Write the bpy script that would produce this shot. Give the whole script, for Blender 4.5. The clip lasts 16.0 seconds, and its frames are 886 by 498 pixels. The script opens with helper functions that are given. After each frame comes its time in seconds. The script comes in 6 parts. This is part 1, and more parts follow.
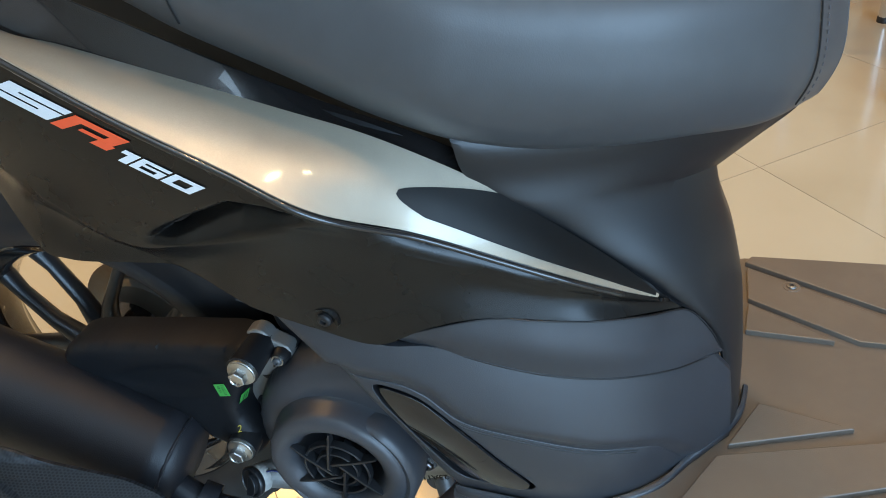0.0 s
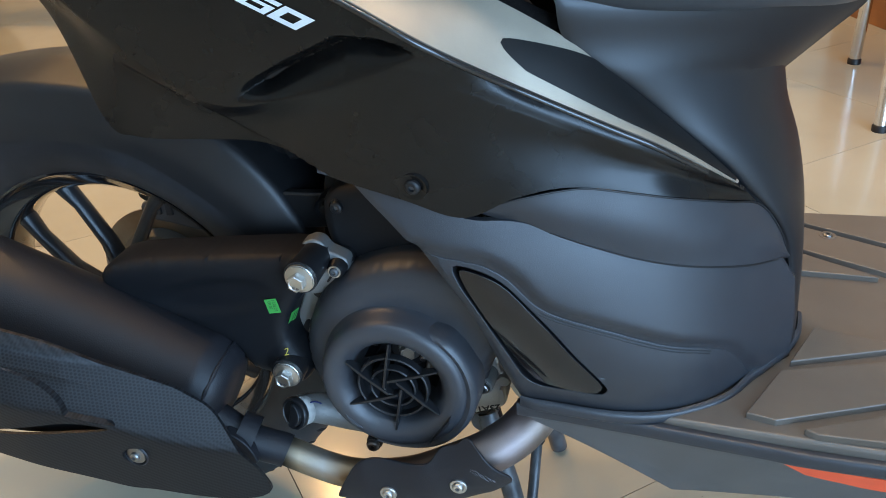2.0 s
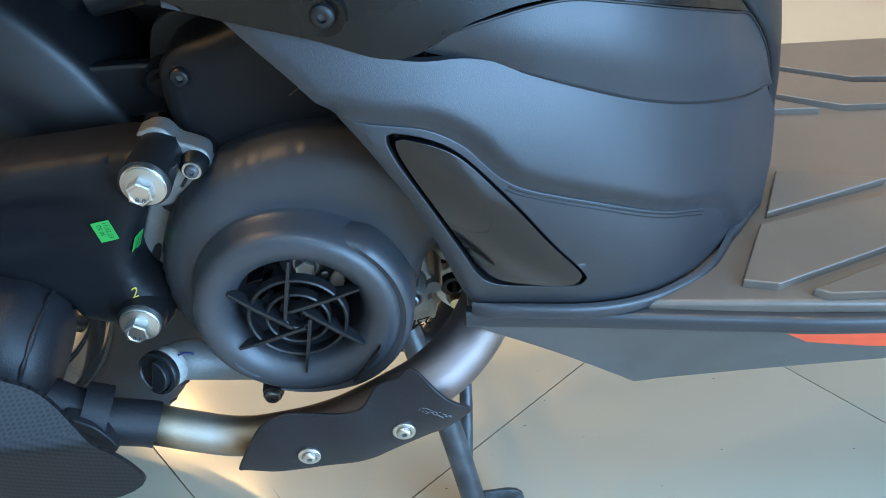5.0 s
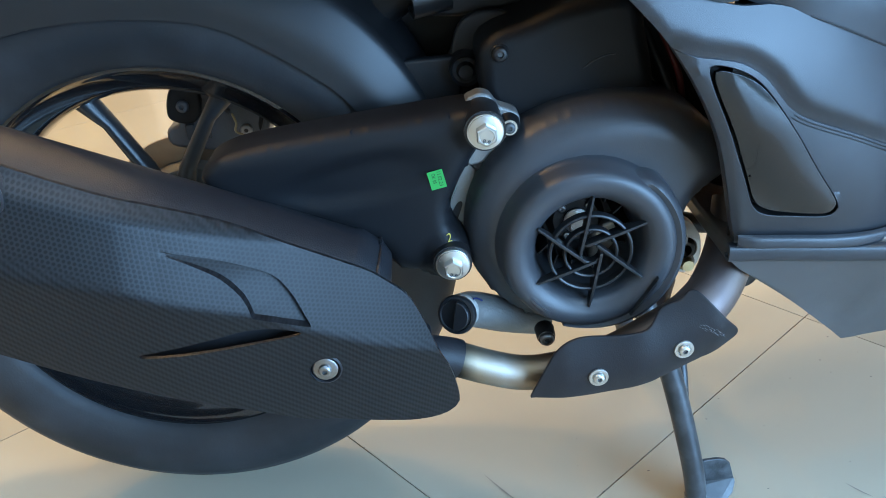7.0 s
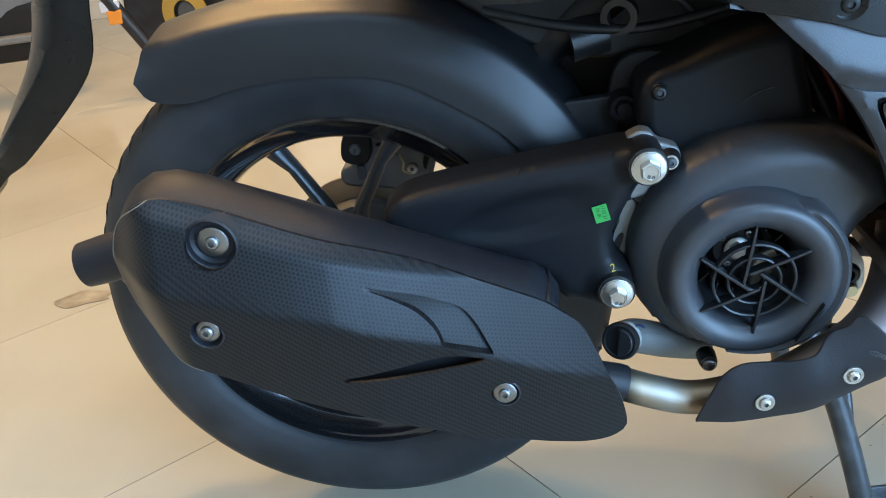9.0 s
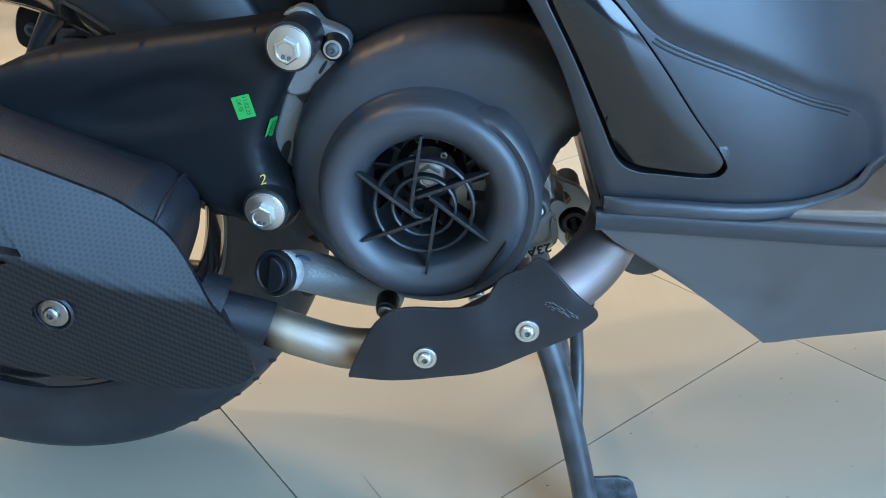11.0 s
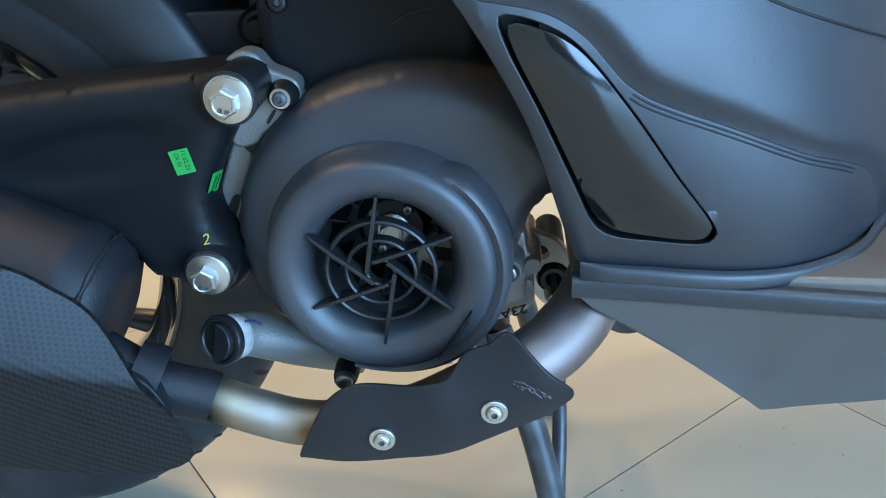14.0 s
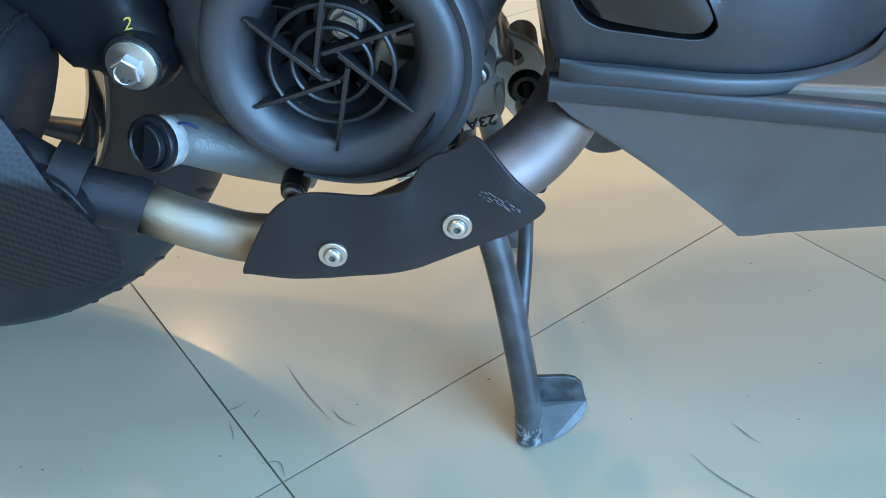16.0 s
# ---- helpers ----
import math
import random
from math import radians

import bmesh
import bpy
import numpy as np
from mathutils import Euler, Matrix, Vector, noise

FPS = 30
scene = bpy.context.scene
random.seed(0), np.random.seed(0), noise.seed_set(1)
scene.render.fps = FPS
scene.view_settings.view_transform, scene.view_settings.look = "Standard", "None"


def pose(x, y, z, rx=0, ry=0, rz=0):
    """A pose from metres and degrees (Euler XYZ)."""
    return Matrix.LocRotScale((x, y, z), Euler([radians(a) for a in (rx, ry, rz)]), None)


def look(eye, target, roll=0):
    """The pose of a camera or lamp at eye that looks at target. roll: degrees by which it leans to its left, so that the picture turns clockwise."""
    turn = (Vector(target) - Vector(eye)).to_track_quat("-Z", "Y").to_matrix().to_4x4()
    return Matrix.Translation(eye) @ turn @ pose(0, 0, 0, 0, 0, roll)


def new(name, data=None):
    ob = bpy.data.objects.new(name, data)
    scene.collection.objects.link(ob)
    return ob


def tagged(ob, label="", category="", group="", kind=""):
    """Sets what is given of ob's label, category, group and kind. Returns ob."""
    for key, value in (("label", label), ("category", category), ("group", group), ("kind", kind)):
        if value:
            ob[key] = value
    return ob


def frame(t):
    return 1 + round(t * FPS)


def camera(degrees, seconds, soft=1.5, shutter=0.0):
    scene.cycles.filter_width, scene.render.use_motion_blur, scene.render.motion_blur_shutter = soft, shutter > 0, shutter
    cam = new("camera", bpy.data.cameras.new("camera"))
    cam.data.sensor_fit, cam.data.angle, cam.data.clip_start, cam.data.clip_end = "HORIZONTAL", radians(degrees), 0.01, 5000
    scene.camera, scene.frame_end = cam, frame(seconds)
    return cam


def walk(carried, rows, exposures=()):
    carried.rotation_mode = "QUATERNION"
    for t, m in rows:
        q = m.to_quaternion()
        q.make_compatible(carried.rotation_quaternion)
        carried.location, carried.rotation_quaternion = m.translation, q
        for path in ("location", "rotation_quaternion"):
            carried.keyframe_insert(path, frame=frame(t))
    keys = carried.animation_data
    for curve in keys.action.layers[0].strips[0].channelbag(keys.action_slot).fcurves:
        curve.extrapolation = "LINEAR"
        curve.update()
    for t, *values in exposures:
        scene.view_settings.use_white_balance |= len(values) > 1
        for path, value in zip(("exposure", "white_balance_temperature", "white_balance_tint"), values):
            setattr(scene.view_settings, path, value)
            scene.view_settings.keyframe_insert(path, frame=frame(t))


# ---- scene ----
from mathutils.geometry import delaunay_2d_cdt

cam = camera(56.8, 16.0, soft=0.95)
PATH = [
    (0, (0.782, -0.612, 0.952), (0.231, 0.939, -0.185), -7.2),
    (0.5, (0.802, -0.595, 0.931), (0.14, 0.89, -0.234), -5.7),
    (1, (0.785, -0.608, 0.896), (0.109, 0.877, -0.261), -4.7),
    (1.5, (0.739, -0.655, 0.854), (0.079, 0.917, -0.191), -4.7),
    (2, (0.693, -0.712, 0.825), (0.237, 0.966, -0.163), -4.0),
    (2.5, (0.667, -0.719, 0.814), (0.338, 1.006, -0.142), -3.0),
    (3, (0.643, -0.701, 0.805), (0.407, 1.033, -0.163), -1.7),
    (3.5, (0.622, -0.602, 0.762), (0.527, 1.076, -0.321), -0.0),
    (3.7, (0.614, -0.554, 0.726), (0.558, 1.037, -0.485), 0.4),
    (5.8, (0.494, -0.612, 0.705), (0.55, 0.975, -0.512), -4.6),
    (6, (0.455, -0.642, 0.698), (0.513, 0.981, -0.47), -5.1),
    (6.5, (0.398, -0.69, 0.672), (0.466, 1.032, -0.342), -3.3),
    (7, (0.358, -0.726, 0.662), (0.38, 1.041, -0.275), -4.1),
    (7.5, (0.332, -0.75, 0.665), (0.247, 1.037, -0.229), -5.9),
    (8, (0.317, -0.765, 0.673), (0.106, 1.019, -0.207), -8.1),
    (8.5, (0.305, -0.766, 0.687), (0.027, 1.017, -0.176), -9.5),
    (9, (0.323, -0.763, 0.696), (0.055, 1.021, -0.168), -9.2),
    (9.5, (0.379, -0.757, 0.697), (0.189, 1.023, -0.194), -8.4),
    (10, (0.443, -0.741, 0.674), (0.336, 1.02, -0.269), -6.7),
    (10.2, (0.476, -0.725, 0.636), (0.372, 1.038, -0.301), -5.2),
    (12.3, (0.551, -0.565, 0.541), (0.402, 1.237, -0.314), -1.5),
    (12.5, (0.55, -0.563, 0.545), (0.399, 1.242, -0.304), -1.4),
    (13, (0.549, -0.557, 0.549), (0.386, 1.253, -0.287), -1.6),
    (13.5, (0.552, -0.56, 0.558), (0.396, 1.241, -0.299), -1.6),
    (14, (0.559, -0.581, 0.575), (0.404, 1.2, -0.322), -2.7),
    (14.5, (0.562, -0.605, 0.59), (0.411, 1.171, -0.317), -2.8),
    (15, (0.556, -0.624, 0.589), (0.424, 1.14, -0.343), -2.2),
    (15.5, (0.548, -0.607, 0.567), (0.463, 1.069, -0.522), -1.0),
    (16, (0.557, -0.548, 0.526), (0.496, 1.044, -0.683), 0.0),
]
# the clip's own white balance drifts from warm to cool
BALANCE = [(0, -0.30, 6600, 14), (1.5, -0.28, 6300, 16), (3.0, -0.10, 6150, 14), (3.7, 0.08, 6150, 12), (5.8, 0.26, 5400, 10), (7.5, 0.18, 5650, 11), (9, 0.08, 5780, 12), (10.2, 0.18, 5380, 11), (12.3, 0.14, 5480, 11), (14.5, 0.20, 5450, 10), (16, 0.22, 5400, 9)]
walk(cam, [(t, look(eye, target, roll)) for t, eye, target, roll in PATH], BALANCE)

# ---- world and light ----
world = bpy.data.worlds.new("world")
scene.world = world
world.use_nodes = True
wn = world.node_tree
sky = wn.nodes.new("ShaderNodeTexSky")
sky.sky_type, sky.sun_disc, sky.sun_elevation, sky.sun_rotation = "NISHITA", False, radians(40), radians(200)
wn.nodes["Background"].inputs["Strength"].default_value = 0.10
wn.links.new(sky.outputs["Color"], wn.nodes["Background"].inputs["Color"])


def lamp(name, kind, m, energy, colour, size=0.1, size_y=None):
    data = bpy.data.lights.new(name, kind)
    data.energy, data.color = energy, colour
    if kind == "AREA":
        data.shape, data.size = ("RECTANGLE", size) if size_y else ("DISK", size)
        if size_y:
            data.size_y = size_y
    ob = new(name, data)
    ob.matrix_world = m
    return ob


# daylight through the open shop front behind the walker, and warm downlights in the ceiling
lamp("daylight", "AREA", look((3.7, -3.2, 1.35), (0.5, 0.0, 0.55)), 360, (0.42, 0.70, 1.0), 3.6, 2.3)
# cool fill lamps added under the ceiling along the aisle where the walker stands
FILLS = [(-0.5, -1.0), (0.9, -1.0)]
for lx, ly in FILLS:
    lamp("fill_lamp", "AREA", look((lx, ly, 2.765), (lx, ly, 0.0)), 6 if lx < 0 else 18, (0.50, 0.76, 1.0), 1.16, 0.56)
# the lamp at (0.72, -0.15) is an addition, kept only for brightness
DOWNLIGHTS = [(-0.9, 0.5), (-1.3, 2.0), (0.33, 0.79), (0.72, -0.15), (0.76, 0.60), (1.17, -0.09), (1.60, 0.15), (1.21, 1.32), (-0.9, 2.5), (-0.5, 1.9)]
for lx, ly in DOWNLIGHTS:
    lamp("downlight_lamp", "AREA", look((lx, ly, 2.74), (lx, ly, 0.0)), 8 if lx > 0 else 20, (1.0, 0.68, 0.34) if lx > 0 else (1.0, 0.58, 0.20), 0.11)
scene.view_settings.exposure = 0.0


# ---- materials ----
def material(name, colour, rough=0.5, metal=0.0, spread=0.12, grain=60.0, bump=0.0, bump_scale=400.0, coat=0.0,
             second=None, patch=6.0, spec=0.5):
    m = bpy.data.materials.new(name)
    m.use_nodes = True
    t = m.node_tree
    p = t.nodes["Principled BSDF"]
    p.inputs["Roughness"].default_value, p.inputs["Metallic"].default_value = rough, metal
    p.inputs["Coat Weight"].default_value = coat
    p.inputs["Specular IOR Level"].default_value = spec
    at = t.nodes.new("ShaderNodeTexCoord").outputs["Object"]

    def cloud(scale, detail=4.0):
        n = t.nodes.new("ShaderNodeTexNoise")
        n.inputs["Scale"].default_value, n.inputs["Detail"].default_value = scale, detail
        t.links.new(at, n.inputs["Vector"])
        return n.outputs["Fac"]

    def mix(fac, a, b):
        n = t.nodes.new("ShaderNodeMix")
        n.data_type = "RGBA"
        t.links.new(fac, n.inputs["Factor"])
        for socket, v in ((n.inputs["A"], a), (n.inputs["B"], b)):
            if isinstance(v, tuple):
                socket.default_value = (*v, 1)
            else:
                t.links.new(v, socket)
        return n.outputs["Result"]

    lo = tuple(c * (1 - spread) for c in colour)
    hi = tuple(min(1, c * (1 + spread)) for c in colour)
    fine = mix(cloud(grain), lo, hi)
    ramp = t.nodes.new("ShaderNodeMapRange")
    ramp.inputs["From Min"].default_value, ramp.inputs["From Max"].default_value = 0.4, 0.7
    t.links.new(cloud(patch, 5.0), ramp.inputs["Value"])
    other = second if second else tuple(c * (1 - 0.8 * spread) for c in colour)
    t.links.new(mix(ramp.outputs["Result"], fine, other), p.inputs["Base Color"])
    r = t.nodes.new("ShaderNodeMapRange")
    r.inputs["To Min"].default_value, r.inputs["To Max"].default_value = max(0.02, rough - 0.06), min(1, rough + 0.08)
    t.links.new(cloud(patch * 3), r.inputs["Value"])
    t.links.new(r.outputs["Result"], p.inputs["Roughness"])
    if bump:
        b = t.nodes.new("ShaderNodeBump")
        b.inputs["Strength"].default_value, b.inputs["Distance"].default_value = bump, 0.001
        t.links.new(cloud(bump_scale, 2.0), b.inputs["Height"])
        t.links.new(b.outputs["Normal"], p.inputs["Normal"])
    return m


MATTE = material("matte_black_plastic", (0.012, 0.0125, 0.014), 0.38, bump=0.05, bump_scale=900)
GRAINED = material("grained_black_plastic", (0.030, 0.0325, 0.038), 0.35, spec=0.54, bump=0.16, bump_scale=1900)
GLOSS = material("gloss_black_paint", (0.012, 0.011, 0.011), 0.22, coat=0.6)
SATIN = material("satin_black_paint", (0.018, 0.018, 0.019), 0.33)
SILVER = material("pewter_metallic_paint", (0.53, 0.465, 0.365), 0.46, metal=0.52, grain=2200, spread=0.5, coat=0.6)
LEATHER = material("black_vinyl", (0.058, 0.060, 0.063), 0.42, bump=0.07, bump_scale=900)
RUBBER = material("tyre_rubber", (0.013, 0.014, 0.016), 0.54, second=(0.030, 0.031, 0.034), patch=14, bump=0.15)
RIM = material("rim_black_enamel", (0.008, 0.008, 0.009), 0.13, coat=0.8)
CARBON = material("carbon_pattern_shield", (0.024, 0.025, 0.027), 0.39, spec=0.25)


def honeycomb(m, pitch, tilt):
    """A fine pressed honeycomb over a material, in the plane of the bike's side."""
    t = m.node_tree
    p = t.nodes["Principled BSDF"]
    at = t.nodes.new("ShaderNodeTexCoord").outputs["Object"]
    total = None
    for k in range(3):
        g = radians(tilt + 60 * k)
        w = 4 * math.pi / (math.sqrt(3) * pitch)
        dot = t.nodes.new("ShaderNodeVectorMath")
        dot.operation = "DOT_PRODUCT"
        dot.inputs[1].default_value = (w * math.cos(g), 0, w * math.sin(g))
        t.links.new(at, dot.inputs[0])
        wave = t.nodes.new("ShaderNodeMath")
        wave.operation = "COSINE"
        t.links.new(dot.outputs["Value"], wave.inputs[0])
        if total is None:
            total = wave.outputs[0]
        else:
            add = t.nodes.new("ShaderNodeMath")
            add.operation = "ADD"
            t.links.new(total, add.inputs[0])
            t.links.new(wave.outputs[0], add.inputs[1])
            total = add.outputs[0]
    # a diagonal twill takes over from the cells below the crease and along the upper edge
    twill = None
    for w, g in ((1650, 42), (2600, -8)):
        dot = t.nodes.new("ShaderNodeVectorMath")
        dot.operation = "DOT_PRODUCT"
        dot.inputs[1].default_value = (w * math.cos(radians(g)), 0, w * math.sin(radians(g)))
        t.links.new(at, dot.inputs[0])
        wave = t.nodes.new("ShaderNodeMath")
        wave.operation = "SINE"
        t.links.new(dot.outputs["Value"], wave.inputs[0])
        if twill is None:
            twill = wave.outputs[0]
        else:
            add = t.nodes.new("ShaderNodeMath")
            add.operation = "MULTIPLY_ADD"
            add.inputs[1].default_value = 0.5
            t.links.new(wave.outputs[0], add.inputs[0])
            t.links.new(twill, add.inputs[2])
            twill = add.outputs[0]
    across = t.nodes.new("ShaderNodeVectorMath")
    across.operation = "DOT_PRODUCT"
    across.inputs[1].default_value = (0.50, 0, 0.866)
    t.links.new(at, across.inputs[0])
    band = t.nodes.new("ShaderNodeMath")
    band.operation = "SUBTRACT"
    band.inputs[1].default_value = 0.475
    t.links.new(across.outputs["Value"], band.inputs[0])
    off = t.nodes.new("ShaderNodeMath")
    off.operation = "ABSOLUTE"
    t.links.new(band.outputs[0], off.inputs[0])
    where = t.nodes.new("ShaderNodeMapRange")
    where.inputs["From Min"].default_value, where.inputs["From Max"].default_value = 0.014, 0.026
    t.links.new(off.outputs[0], where.inputs["Value"])
    blend = t.nodes.new("ShaderNodeMix")
    t.links.new(where.outputs["Result"], blend.inputs["Factor"])
    t.links.new(total, blend.inputs["A"])
    t.links.new(twill, blend.inputs["B"])
    total = blend.outputs["Result"]
    r = t.nodes.new("ShaderNodeMapRange")
    r.inputs["From Min"].default_value, r.inputs["From Max"].default_value = -1.0, 1.2
    t.links.new(total, r.inputs["Value"])
    mix = t.nodes.new("ShaderNodeMix")
    mix.data_type = "RGBA"
    mix.inputs["A"].default_value, mix.inputs["B"].default_value = (0.0150, 0.0155, 0.017, 1), (0.0040, 0.0040, 0.0045, 1)
    t.links.new(r.outputs["Result"], mix.inputs["Factor"])
    t.links.new(mix.outputs["Result"], p.inputs["Base Color"])
    b = t.nodes.new("ShaderNodeBump")
    b.inputs["Strength"].default_value, b.inputs["Distance"].default_value = 0.18, 0.0002
    t.links.new(r.outputs["Result"], b.inputs["Height"])
    t.links.new(b.outputs["Normal"], p.inputs["Normal"])


honeycomb(CARBON, 0.0030, 4.0)
SILVER.node_tree.nodes["Principled BSDF"].inputs["Coat Roughness"].default_value = 0.10
HEAT = material("heatproof_black_paint", (0.013, 0.013, 0.016), 0.48, spec=0.42, bump=0.2, bump_scale=900)
STEEL = material("brushed_exhaust_steel", (0.36, 0.33, 0.29), 0.36, metal=1.0, second=(0.25, 0.17, 0.11), patch=9)
ZINC = material("zinc_plated_steel", (0.62, 0.62, 0.60), 0.34, metal=1.0)
ALLOY = material("cast_aluminium", (0.27, 0.27, 0.26), 0.55, metal=0.6, bump=0.4, bump_scale=500)
DARK = material("black_engine_plastic", (0.007, 0.007, 0.008), 0.5)
TILE = material("beige_vitrified_tile", (0.490, 0.456, 0.355), 0.15, spread=0.06, grain=5, second=(0.43, 0.395, 0.300), patch=2.5)
GROUT = material("worn_joint", (0.085, 0.075, 0.06), 0.8, second=(0.34, 0.30, 0.22), patch=11)
WALL = material("cream_wall_paint", (0.72, 0.66, 0.54), 0.7, spread=0.04)
CEIL = material("white_ceiling_paint", (0.78, 0.77, 0.74), 0.8, spread=0.03)
WOOD = material("brown_wood", (0.36, 0.14, 0.035), 0.35, second=(0.10, 0.04, 0.013), patch=2.4, grain=14, spread=0.35)
CHROME = material("chrome", (0.75, 0.75, 0.75), 0.12, metal=1.0)
RED = material("orange_red_sticker", (0.88, 0.105, 0.035), 0.4)
WHITE = material("white_sticker", (0.72, 0.74, 0.76), 0.4)
SCRAPED = material("scraped_pale_paint", (0.46, 0.45, 0.42), 0.6, second=(0.24, 0.24, 0.23), patch=90, bump=0.3)
CALIPER = material("grey_cast_caliper", (0.17, 0.175, 0.19), 0.42, metal=0.5, bump=0.3)
RAWALLOY = material("bare_aluminium", (0.46, 0.45, 0.42), 0.42, metal=0.75, bump=0.25, bump_scale=600)
GOLD = material("gold_anodised_metal", (0.62, 0.40, 0.09), 0.35, metal=0.8)
GREEN = material("green_sticker", (0.055, 0.36, 0.065), 0.5)
INK = material("black_ink", (0.012, 0.012, 0.012), 0.6)

PANELBLACK = material("satin_black_panel", (0.006, 0.0056, 0.0052), 0.26, spec=0.36)
DECAL = material("matt_black_graphic", (0.008, 0.008, 0.008), 0.5, spec=0.3)
INSET = material("gloss_black_inset", (0.006, 0.006, 0.007), 0.12, spec=0.48, coat=0.4)
BOARD = material("black_footboard_plastic", (0.132, 0.110, 0.089), 0.31, bump=0.12, bump_scale=1200, patch=14)
SKIRT = material("black_skirt_plastic", (0.092, 0.090, 0.091), 0.40, spec=0.6, bump=0.25, bump_scale=1300)
CASTDARK = material("dark_cast_metal", (0.11, 0.115, 0.12), 0.5, metal=0.5, bump=0.3)
GROOVE_SHADE = material("tread_groove_shade", (0.008, 0.008, 0.008), 0.9)
DULL = material("dull_steel", (0.30, 0.30, 0.30), 0.35, metal=1.0)
BRASS = material("yellowed_zinc", (0.55, 0.47, 0.28), 0.35, metal=1.0)
YELLOW = material("yellow_paint_mark", (0.50, 0.38, 0.04), 0.6)
INKBLUE = material("blue_pen_ink", (0.02, 0.03, 0.12), 0.5)
REDWIRE = material("red_wire", (0.12, 0.012, 0.01), 0.5)
SCUFF = material("pale_scuff", (0.17, 0.175, 0.185), 0.7)
FOOTWORN = material("chipped_black_enamel", (0.022, 0.024, 0.027), 0.40, second=(0.075, 0.083, 0.09), patch=70, spread=0.4, bump=0.5, bump_scale=300)
CHIPPED = material("chipped_toe_enamel", (0.028, 0.030, 0.033), 0.42, second=(0.34, 0.37, 0.39), patch=170, spread=0.4, bump=0.4, bump_scale=400)
STAND = material("worn_black_enamel", (0.035, 0.037, 0.040), 0.35, second=(0.085, 0.09, 0.095), patch=40, spread=0.3)
THREAD = material("grey_thread", (0.09, 0.09, 0.10), 0.8)
STEELGREY = material("grey_paint", (0.22, 0.22, 0.22), 0.35, coat=0.3)
ORANGE = material("orange_reflector", (0.85, 0.30, 0.03), 0.3)
ARMBLACK = material("black_arm_paint", (0.009, 0.0095, 0.011), 0.46, spec=0.24, bump=0.06, bump_scale=700)
COWLBLACK = material("black_cowl_plastic", (0.043, 0.045, 0.051), 0.40, spec=0.58, bump=0.1, bump_scale=900)
HEATED = material("heat_tinted_steel", (0.45, 0.42, 0.38), 0.52, metal=1.0, bump=0.12, bump_scale=700)
tree = HEATED.node_tree
axis_x = tree.nodes.new("ShaderNodeSeparateXYZ")
tree.links.new(tree.nodes["Texture Coordinate"].outputs["Object"], axis_x.inputs["Vector"])
span = tree.nodes.new("ShaderNodeMapRange")
span.inputs["From Min"].default_value, span.inputs["From Max"].default_value = 0.37, 0.65
tree.links.new(axis_x.outputs["X"], span.inputs["Value"])
tint = tree.nodes.new("ShaderNodeValToRGB")
for at, colour in ((0.06, (0.34, 0.28, 0.20)), (0.14, (0.38, 0.34, 0.29)), (0.22, (0.28, 0.19, 0.11)), (0.30, (0.16, 0.09, 0.055)), (0.66, (0.20, 0.15, 0.12)), (0.80, (0.26, 0.21, 0.20)), (0.90, (0.27, 0.21, 0.17))):
    tint.color_ramp.elements.new(at).color = (*colour, 1)
tree.links.new(span.outputs["Result"], tint.inputs["Fac"])
tree.links.new(tint.outputs["Color"], tree.nodes["Principled BSDF"].inputs["Base Color"])
EDGE = material("worn_shield_edge", (0.17, 0.14, 0.10), 0.5)
SCUFFDARK = material("rubber_scuff", (0.20, 0.19, 0.17), 0.7)
STAIN = material("dried_stain", (0.24, 0.20, 0.14), 0.45, second=(0.42, 0.37, 0.27), patch=22, spread=0.3)
GROUND = material("grey_paving", (0.20, 0.19, 0.18), 0.8)


# ---- builders ----
def spline(points, n, closed=False):
    """n points along a smooth curve through the given ones, evenly by length."""
    p = np.array(points, float)
    if closed:
        q = np.vstack([p[-1:], p, p[:2]])
    else:
        q = np.vstack([2 * p[0] - p[1], p, 2 * p[-1] - p[-2]])
    out = []
    for i in range(1, len(q) - 2):
        for s in np.linspace(0, 1, 24, endpoint=False):
            a, b, c, d = q[i - 1], q[i], q[i + 1], q[i + 2]
            out.append(0.5 * (2 * b + (c - a) * s + (2 * a - 5 * b + 4 * c - d) * s * s + (3 * b - a - 3 * c + d) * s ** 3))
    out.append(p[0] if closed else p[-1])
    out = np.array(out)
    length = np.r_[0, np.cumsum(np.linalg.norm(np.diff(out, axis=0), axis=1))]
    at = np.linspace(0, length[-1], n, endpoint=not closed)
    return np.stack([np.interp(at, length, out[:, k]) for k in range(p.shape[1])], 1)


def shape(name, verts, faces, mat, parent=None, label="", smooth=True, bevel=0.0, segments=2, angle=40):
    me = bpy.data.meshes.new(name)
    me.from_pydata([tuple(v) for v in verts], [], [tuple(f) for f in faces])
    bm = bmesh.new()
    bm.from_mesh(me)
    bmesh.ops.recalc_face_normals(bm, faces=bm.faces)
    bm.to_mesh(me)
    bm.free()
    me.polygons.foreach_set("use_smooth", [smooth] * len(me.polygons))
    me.materials.append(mat)
    ob = new(name, me)
    if smooth:
        me.set_sharp_from_angle(angle=radians(angle))
    if bevel:
        mod = ob.modifiers.new("bevel", "BEVEL")
        mod.width, mod.segments, mod.limit_method, mod.angle_limit = bevel, segments, "ANGLE", radians(35)
        mod.harden_normals = smooth
    if parent:
        ob.parent = parent
        if parent.type == "EMPTY":
            ob.location = -parent.location
    if label:
        tagged(ob, label)
    return ob


def thing(name, at, label, category, group="", kind=""):
    ob = new(name)
    ob.location = at
    ob.empty_display_size = 0.1
    return tagged(ob, label, category, group, kind)


